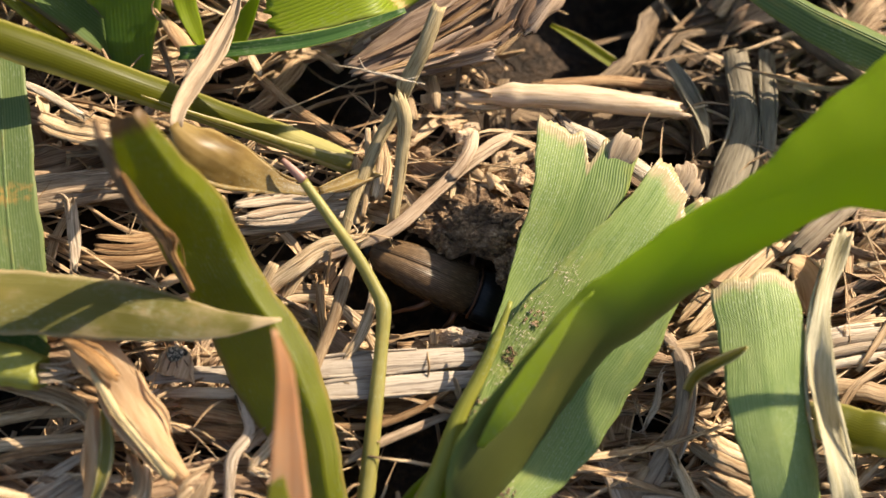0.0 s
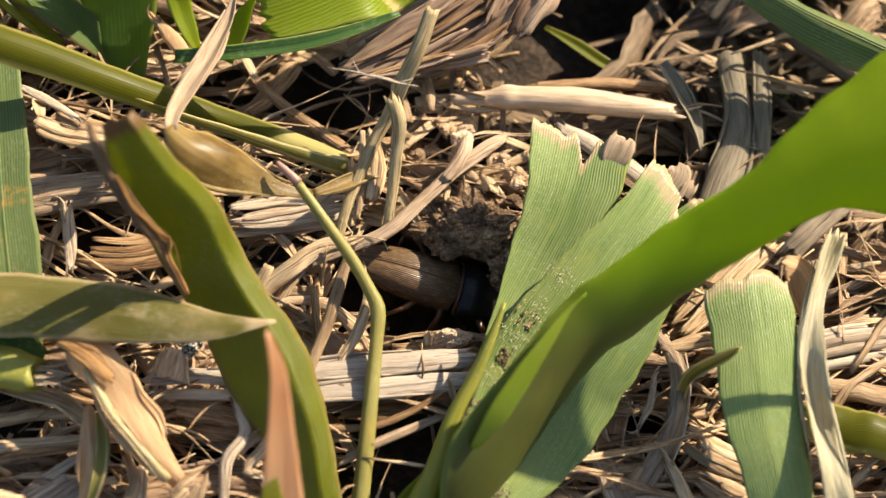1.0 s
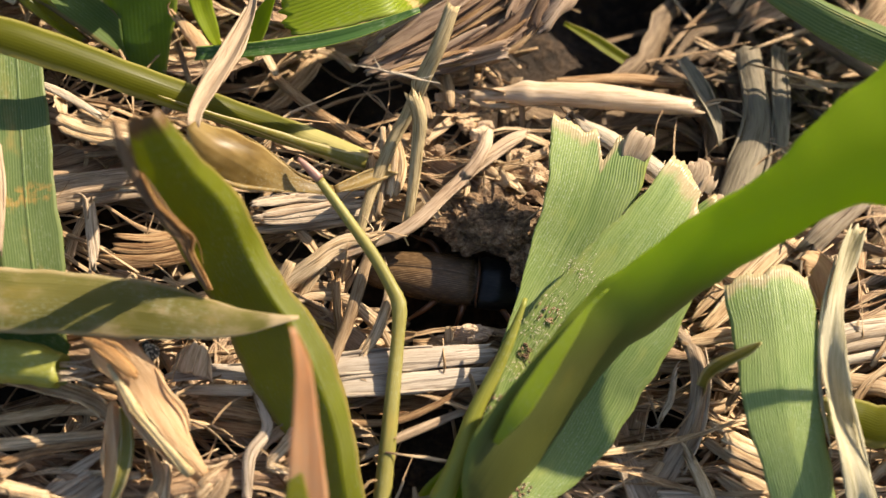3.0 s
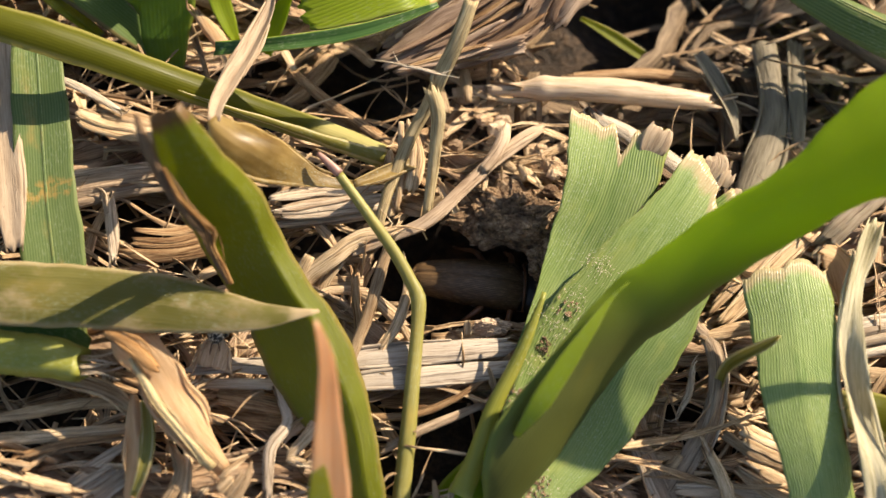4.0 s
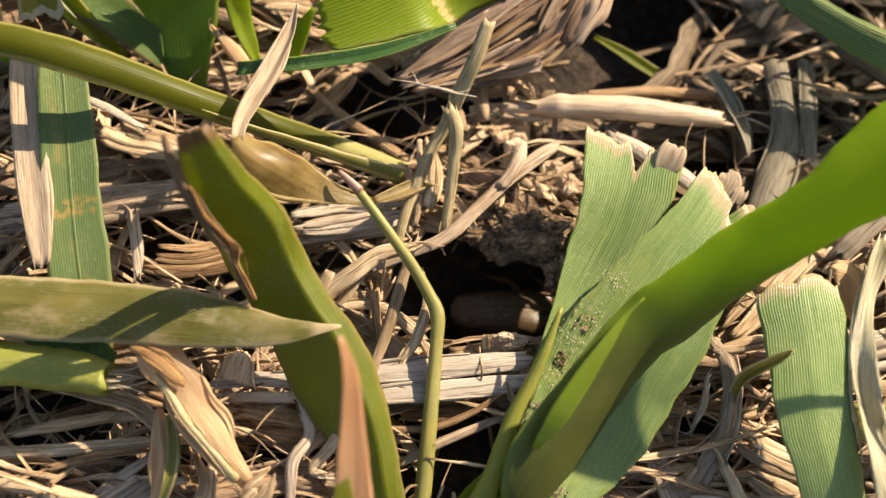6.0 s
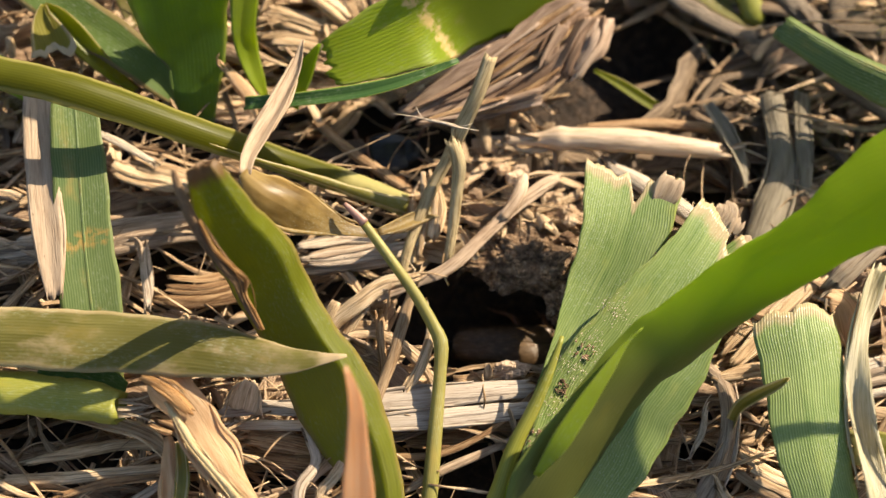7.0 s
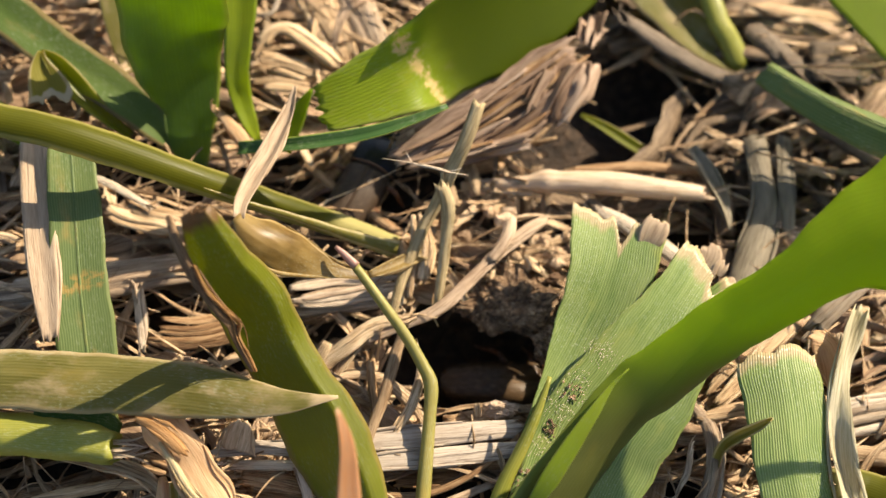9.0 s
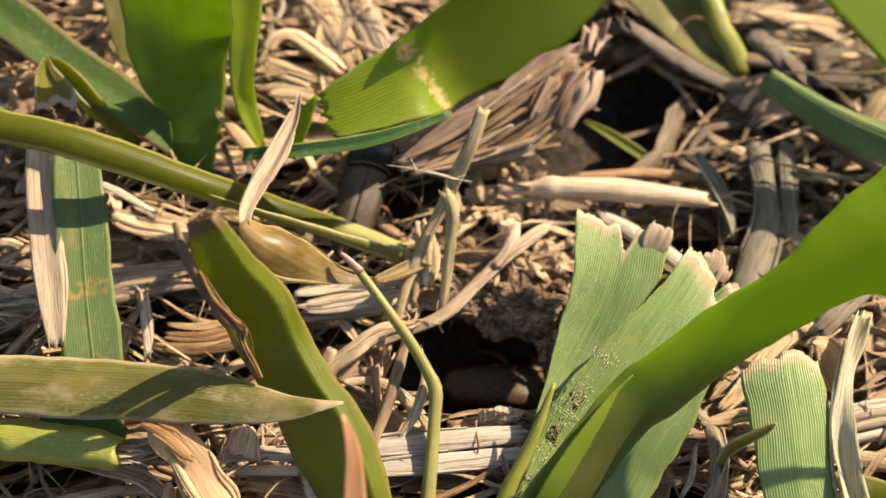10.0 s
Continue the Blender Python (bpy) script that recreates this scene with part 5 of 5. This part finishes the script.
def shredded_bundle():
    """A crumpled dead leaf: broad overlapping brown sheets, with a pale frayed end."""
    root = empty("shredded_leaf", "crumpled brown shredded dead leaf sheaf", "dead leaf")
    rng = random.Random(77)
    for k, rows in enumerate(([(-3.11, 11.59, 0.6, 1.05), (0.04, 13.24, 1, 1.98), (3.58, 15.61, 1.6, 2.13), (6.47, 18.05, 2, 1.86), (8.90, 19.89, 2, 0.94)],
                 [(-2.23, 11.38, 0.5, 0.91), (1.46, 13.08, 0.9, 1.77), (4.65, 15.08, 1.5, 2.06), (7.51, 17.27, 2.1, 1.79), (9.36, 18.71, 2.2, 0.86)],
                 [(-0.82, 11.31, 0.4, 0.70), (2.52, 12.68, 0.8, 1.41), (5.35, 14.42, 1.4, 1.70), (7.84, 16.30, 2, 1.42), (8.95, 17.66, 2.2, 0.72)],
                 [(0.41, 11.44, 0.5, 0.56), (3.23, 12.53, 0.8, 1.20), (5.71, 13.86, 1.2, 1.20), (7.31, 15.09, 1.6, 0.64)],
                 [(1.83, 14.69, 1, 0.93), (4.32, 16.31, 1.5, 1.57), (6.86, 18.42, 1.9, 1.44), (8.74, 19.59, 1.8, 0.87)],
                 [(-2.77, 12.67, 0.3, 1.06), (-0.65, 14.10, 0.5, 1.78), (1.84, 15.57, 0.9, 1.79), (4.37, 17.32, 1.2, 1.30)],
                 [(-2.06, 10.81, 1, 0.35), (1.07, 11.70, 1.3, 0.63), (4.23, 12.57, 1.5, 0.63), (5.94, 13.17, 1.5, 0.35)])):
        blade("sheet", rows, (SHEET, SHRED, SHRED, SHEET, SHRED, SHEET, SHRED)[k], "", root, curl=rng.uniform(-.5, .2), roll=rng.gauss(-8, 10), rag=(.5, 1.4), n=30, m=15, jag=.10, wav=.16)
        at, run = smooth_rows(rows, 20)
        for _ in range(3):
            a = rng.randint(0, 8)
            b = rng.randint(a + 7, 19)
            u = rng.uniform(-.45, .45)
            side = np.cross(at[b, :3] - at[a, :3], (0, 0, 1))
            side /= np.linalg.norm(side)
            pts = [(*(at[c, :3] + side * (u + rng.gauss(0, .06)) * at[c, 3] + np.array((0, 0, .25 + rng.uniform(0, .3)))), rng.uniform(.2, .6) * (.4 if c in (a, b) else 1)) for c in (a, (a + b) // 2, b)]
            blade("fibre", pts, rng.choice((SHRED, SHRED, STRAW_BROWN, FLAP)), "", root, curl=rng.uniform(-.8, .2), roll=rng.gauss(0, 25), rag=(.3, .8), n=18, m=6, jag=.2, wav=.15)
    for rows in ([(9.38, 18.21, 2.4, 0.79), (8.62, 16.61, 2.2, 1.5), (7.65, 15.18, 1.8, 1.5), (6.71, 14.0, 1.2, 0.92)],
                 [(8.27, 17.87, 2.5, 0.93), (7.27, 16.31, 2.3, 1.5), (6.46, 14.95, 1.8, 1.35), (5.88, 13.74, 1.2, 0.85)],
                 [(6.97, 17.4, 2.2, 0.71), (6.04, 15.85, 2.0, 1.06), (5.52, 14.49, 1.5, 0.78)],
                 [(5.32, 13.45, 1.4, 0.64), (3.55, 12.91, 1.3, 0.56), (1.8, 12.55, 1.0, 0.42)],
                 [(10.36, 21.98, 1.5, 2.21), (9.91, 20.6, 1.6, 1.61), (9.68, 19.74, 1.6, 0.73)]):
        for _ in range(3):
            off = np.array((rng.gauss(0, .35), rng.gauss(0, .35), rng.gauss(0, .15)))
            piece = [(*(np.array(r[:3]) + off), r[3] * rng.uniform(.5, 1.1)) for r in rows]
            blade("flap", piece, rng.choice((FLAP, SHRED)), "", root, curl=rng.uniform(-.7, .4), roll=rng.gauss(0, 25), rag=(.3, 1.2), n=20, m=11, jag=.16, wav=.25)


shredded_bundle()


def lump(name, centre, size, mat, label, category, seed, rough=0.35, parent=None, group="", detail=5):
    bm = bmesh.new()
    bmesh.ops.create_icosphere(bm, subdivisions=detail, radius=1.0)
    for v in bm.verts:
        c = v.co.normalized()
        d = 1 + rough * noise.noise(c * 1.4 + Vector((seed, 0, 0))) * 1.3 + rough * 0.55 * noise.noise(c * 4 + Vector((seed, 5, 0))) + rough * 0.4 * noise.noise(c * 9 + Vector((seed, 9, 0))) + rough * 0.3 * noise.noise(c * 22 + Vector((seed, 3, 0)))
        v.co = Vector((c.x * size[0], c.y * size[1], c.z * size[2])) * d * MM
    me = bpy.data.meshes.new(name)
    bm.to_mesh(me)
    bm.free()
    me.materials.append(mat)
    ob = add(name, me, parent, label, category, group)
    ob.location = Vector(centre) * MM
    return ob


def clod(centre, size, label, seed, count):
    """A soil clod with smaller crumbs stuck to its upper side."""
    rng = random.Random(seed)
    ob = lump("soil_clod", centre, size, CLOD, label, "soil clod", seed)
    for k in range(count):
        a, h = rng.uniform(0, 6.28), rng.uniform(0.1, 0.95)
        r = math.sqrt(1 - h * h) * 0.92
        g = rng.uniform(0.16, 0.45)
        lump("crumb", (math.cos(a) * r * size[0], math.sin(a) * r * size[1], h * size[2] * 0.92), (g, g * rng.uniform(.7, 1), g * rng.uniform(.6, .9)), CLOD, "", "", seed * 7 + k, 0.4, ob, detail=3)
    return ob


clod((4.67, 2.86, -1.4), (2.8, 1.8, 1.3), "crumbly brown soil clod at the hollow's rim", 2, 22)
clod((6.59, 0.45, -1.6), (0.8, 1.2, 0.9), "small soil crumb beside torn leaf", 8, 7)
lump("pebble", (3.5, -3.89, -1.2), (0.95, 0.55, 0.55), STRAW_SMOOTH, "small pale pebble at the hollow's rim", "pebble", 4, 0.32)


for k, (x, y, z, s) in enumerate((*([(4.1, 8.42, -1.2, 1), (3.29, 9.13, -1.4, 0.81), (6.41, 7.14, -1.2, 1), (7.23, 6.22, -1.3, 1.06), (6.09, 6.1, -1.5, 0.73), (2.28, 10.51, -1.2, 0.88), (4.48, 9.22, -1.5, 0.74), (7.13, 4.45, -1, 0.79), (7.32, 5.49, -0.9, 0.66), (1.59, 7.32, -1.2, 0.73)]),)):
    lump("straw_crumb", (x, y, z), (s * 0.6, s * 0.45, s * 0.35), CRUMB, "pale tan lump of crushed straw litter", "straw crumb", 20 + k, 0.3, None, "pale straw crumbs")
strip([(-11.27, -4.96, -0.1, 0.67), (-11.48, -5.76, -0.2, 1.53), (-11.74, -6.85, -0.4, 2.5)], CRUMB, "flat triangular scrap of tan leaf", n=14, m=11, rag=(.2, .3), curl=-.1)
straw("straw", [(-18.34, -6.73, -0.5, 0.91), (-16.5, -7.3, -0.6, 1.03), (-14.07, -8.06, -0.9, 0.79)], STRAW_BROWN, "frayed dead fibres at a cut stem", groove=0.15, rag=1.0)
for row in ([(-11.52, -8, -1, 0.91), (-9.53, -8.31, -0.9, 1.22), (-7.55, -8.67, -1.2, 0.92)], [(-2.83, -8.16, -1.1, 0.8), (-0.69, -8, -1, 1.04), (2.1, -7.75, -1.2, 0.8)], [(-11.05, -8.89, -1.4, 1.04), (-8.59, -9.32, -1.2, 1.22), (-5.86, -9.42, -1.5, 0.92)]):
    strip(row, STRAW_BROWN, "brown flat flap of dead leaf", n=16, m=9, rag=(.4, .4), curl=-.2, wav=.15)


# ---- beetles ----
def shell(name, length, width, height, mat, parent, x0, front, back, half=0, dome=0.8):
    """A domed plate along x; half: +1 or -1 for one wing case, 0 for a whole shield."""
    n, m = 22, 14
    verts, mm, unit = [], [], []
    for i in range(n):
        s = i / (n - 1)
        w = width / 2 * (1 - back * (1 - s) ** 2.4) * (1 - front * s ** 3) * min(1, (s * 14 + 0.12)) ** 0.5 * min(1, ((1 - s) * 14 + 0.3)) ** 0.5
        hh = height * (0.55 + 0.45 * math.sin(math.pi * min(1, 0.12 + s * 0.8))) * (w / (width / 2)) ** 0.5
        for j in range(m):
            a = math.pi * j / (m - 1)
            if half:
                a = a / 2 if half < 0 else math.pi / 2 + a / 2
            x = x0 - length * (1 - s)
            y = -math.cos(a) * w
            z = max(0.0, math.sin(a)) ** dome * hh
            if half:
                z -= 0.10 * math.exp(-((abs(y)) / 0.08) ** 2)
            verts.append((x, y, z))
            mm.append((a * width / 2, s * length))
            unit.append((math.cos(a), s))
    faces = [(i * m + j, i * m + j + 1, (i + 1) * m + j + 1, (i + 1) * m + j) for i in range(n - 1) for j in range(m - 1)]
    faces.append(tuple(range(m)))
    faces.append(tuple(range((n - 1) * m, n * m))[::-1])
    return add(name, mesh_from(name, verts, faces, mm, unit, mat), parent)


def beetle(label, cases):
    root = empty("beetle", label, "beetle", "beetles in the thatch")
    shell("wing_case", 6.6, 3.1, 1.35, cases, root, 0, 0.03, 0.46, -1)
    shell("wing_case", 6.6, 3.1, 1.35, cases, root, 0, 0.03, 0.46, 1)
    shell("pronotum", 2.5, 3.25, 0.95, BLACK_SHELL, root, 2.45, 0.30, 0.06, 0, 0.45)
    shell("head", 1.1, 1.9, 0.75, BLACK_SHELL, root, 3.2, 0.45, 0.0, 0, 0.5)
    collar = tube_data([(0.02, -1.55, 0.1, 0.16), (0.0, -0.9, 0.75, 0.16), (0.0, 0.0, 1.0, 0.16), (0.0, 0.9, 0.75, 0.16), (0.02, 1.55, 0.1, 0.16)], random.Random(5), flat=1, n=16, m=6, rag=0, groove=0)
    add("collar", mesh_from("collar", *collar, LEG), root, "red-brown rim between shield and wing cases")
    tube = tube_data([(-6.9, 0, 0, 0.5), (-4, 0, -0.25, 1.9), (-1.5, 0, -0.3, 2.7), (1, 0, -0.3, 2.4), (2.4, 0, -0.2, 1.4)], random.Random(4), flat=0.45, n=14, rag=0, groove=0)
    add("belly", mesh_from("belly", *tube, BLACK_SHELL), root)
    for sgn in (-1, 1):
        for x, fx in ((1.4, 2.6), (-0.6, -0.9), (-2.0, -3.6)):
            rows = [(x, sgn * 1.0, -0.2, 0.4), ((x + fx) / 2, sgn * 2.0, 0.15, 0.34), (fx, sgn * 2.5, -0.5, 0.22), (fx * 1.15, sgn * 2.9, -0.95, 0.13)]
            add("leg", mesh_from("leg", *tube_data(rows, random.Random(7), flat=1, n=12, m=6, rag=0), LEG), root)
        rows = [(2.9, sgn * 0.5, 0.3, 0.2), (3.5, sgn * 1.1, 0.5, 0.18), (4.2, sgn * 1.8, 0.35, 0.16), (4.7, sgn * 2.5, 0.1, 0.1)]
        add("antenna", mesh_from("antenna", *tube_data(rows, random.Random(9), flat=1, n=14, m=6, rag=0, groove=0.2), LEG), root)
    return root


def mite():
    """A tiny round insect with a mottled black and white back."""
    root = empty("small_beetle", "tiny round beetle with mottled black-and-white back", "beetle", "beetles in the thatch")
    for name, x, size, mat in (("body", 0.0, (0.50, 0.42, 0.36), MOTTLED), ("head", 0.48, (0.18, 0.22, 0.18), BLACK_SHELL)):
        bm = bmesh.new()
        bmesh.ops.create_icosphere(bm, subdivisions=3, radius=1.0)
        for v in bm.verts:
            v.co = Vector((v.co.x * size[0] + x, v.co.y * size[1] * (1 - 0.25 * v.co.x * (name == "body")), max(v.co.z, -0.35) * size[2])) * MM
        me = bpy.data.meshes.new(name)
        bm.to_mesh(me)
        bm.free()
        me.materials.append(mat)
        me.polygons.foreach_set("use_smooth", [True] * len(me.polygons))
        add(name, me, root)
    for s in (-1, 1):
        for x, fx in ((0.35, 0.7), (0.0, 0.0), (-0.3, -0.6)):
            rows = [(x, s * 0.3, -0.05, 0.09), ((x + fx) / 2, s * 0.65, 0.05, 0.07), (fx, s * 0.9, -0.25, 0.04)]
            add("leg", mesh_from("leg", *tube_data(rows, random.Random(3), flat=1, n=8, m=5, rag=0), LEG), root)
    return root


scout = mite()
diver = beetle("brown beetle with grooved wing cases in a hollow", ELYTRA)
climber = beetle("black-headed beetle climbing under grass, its shade in dark brown cases", SHADED_CASES)


def at_mm(x, y, z, turn, nose=0, lean=0):
    return Matrix.Translation(Vector((x, y, z)) * MM) @ Euler((radians(lean), radians(-nose), radians(turn)), "XYZ").to_matrix().to_4x4()


# dried tips of the torn leaf
leaf(arching, [(9.56, -6.31, 0.2, 1.93), (12.07, -3.13, 0.9, 2.60), (14.42, -0.58, 1.6, 2.75), (16.25, 1.14, 2.2, 2.76), (17.84, 2.57, 2.5, 2.57)], LEAF_BROAD, "narrow green leaf lobe", name="lobe", fold=0.06, curl=0.08, roll=-8, rag=(0, 0.5), n=30, m=17, thick=0.16)
for crisp in ([(12.11, 5.06, 2.7, 1.20), (12.33, 5.54, 2.95, 1.53), (12.70, 6.18, 3.15, 1.53), (13.01, 6.74, 3.15, 1.20)],
              [(15.16, 3.14, 2.75, 1.52), (15.50, 3.83, 2.98, 1.71), (15.86, 4.56, 3.15, 1.39), (15.79, 5.16, 3.1, 0.80)],
              [(16.07, 3.23, 2.9, 0.66), (16.36, 3.65, 3.1, 0.86), (16.69, 4.12, 3.12, 0.53)],
              [(17.04, 1.83, 2.2, 1.65), (17.43, 2.34, 2.45, 1.85), (17.80, 2.86, 2.5, 1.59)]):
    leaf(arching, crisp, WITHER, "papery dried leaf tip", name="papery_tip", curl=0.12, wav=0.04, jag=0.08, rag=(0, 0.3), n=16, m=9, thick=0.06)


def motions():
    walk(diver, [
        (0.0, at_mm(4.65, -0.51, -3.4, -17, -16, 6)),
        (0.5, at_mm(4.68, -0.42, -3.4, -12, -16, 4)),
        (1.0, at_mm(3.97, -0.15, -3.4, -11, -14, 4)),
        (1.5, at_mm(3.28, -0.07, -3.3, -11, -6, 4)),
        (2.0, at_mm(3.23, 0.11, -3.2, -11, -4, 2)),
        (2.5, at_mm(3.25, 0.13, -3.2, -8, -2, 0)),
        (2.7, at_mm(3.78, 0.18, -3.2, -7, -2, 0)),
        (3.3, at_mm(4.13, -0.54, -3.4, -4, -2, 0)),
        (3.8, at_mm(5.38, -0.73, -3.7, -2, -3, -4)),
        (4.0, at_mm(5.64, -0.58, -3.9, -4, -4, -8)),
        (4.5, at_mm(6.26, -0.53, -4.4, -6, -6, -14)),
        (5.0, at_mm(6.49, -0.45, -5, -3, -8, -10)),
        (5.5, at_mm(6.98, -0.49, -5.8, 0, -8, -4)),
        (7.0, at_mm(6.9, -0.94, -6.2, 0, -6, 0)),
        (10.0, at_mm(6.72, -0.58, -6.2, 0, -6, 0)),
    ])
    walk(scout, [
        (0.0, at_mm(-11.61, -5.49, -0.2, 10)),
        (0.5, at_mm(-11.46, -5.54, -0.2, 15)),
        (0.9, at_mm(-10.87, -5.33, -0.2, 30)),
        (1.2, at_mm(-10.18, -4.65, -0.1, 35)),
        (1.5, at_mm(-10.35, -4.67, -0.1, 0)),
        (1.8, at_mm(-10.58, -4.73, -0.1, -60)),
        (2.1, at_mm(-11.63, -5.73, -0.1, -140)),
        (2.4, at_mm(-12.09, -5.68, -0.1, -180)),
        (2.7, at_mm(-12.99, -5.37, -0.1, -200)),
        (3.3, at_mm(-14.27, -5.66, -0.1, -270)),
        (3.8, at_mm(-12.61, -5.48, 0, -350)),
        (4.2, at_mm(-10.1, -4.6, -0.2, -340)),
        (4.6, at_mm(-7.79, -4.83, -1, -340)),
        (10.0, at_mm(-7.79, -4.83, -1, -340)),
    ])
    walk(climber, [
        (0.0, at_mm(-10.62, 9.07, -4.6, 20, 0)),
        (5.5, at_mm(-10.17, 9.38, -4.4, 20, 0)),
        (6.2, at_mm(-7.2, 9.83, -3.2, 15, 4)),
        (6.8, at_mm(-5.07, 10.18, -2.7, 8, 8)),
        (7.0, at_mm(-4.86, 10.16, -2.5, 8, 8)),
        (7.5, at_mm(-4.78, 10.14, -2.3, 14, 8)),
        (8.0, at_mm(-4.43, 10.32, -2.1, 18, 8)),
        (8.25, at_mm(-4.57, 10.27, -2, 30, 6)),
        (8.5, at_mm(-4.2, 10.94, -1.8, 48, 4)),
        (9.0, at_mm(-4.28, 11.99, -1.5, 64, 0)),
        (9.5, at_mm(-4.6, 12.22, -1.4, 73, -4)),
        (10.0, at_mm(-4.73, 12.3, -1.4, 77, -6)),
    ])


motions()
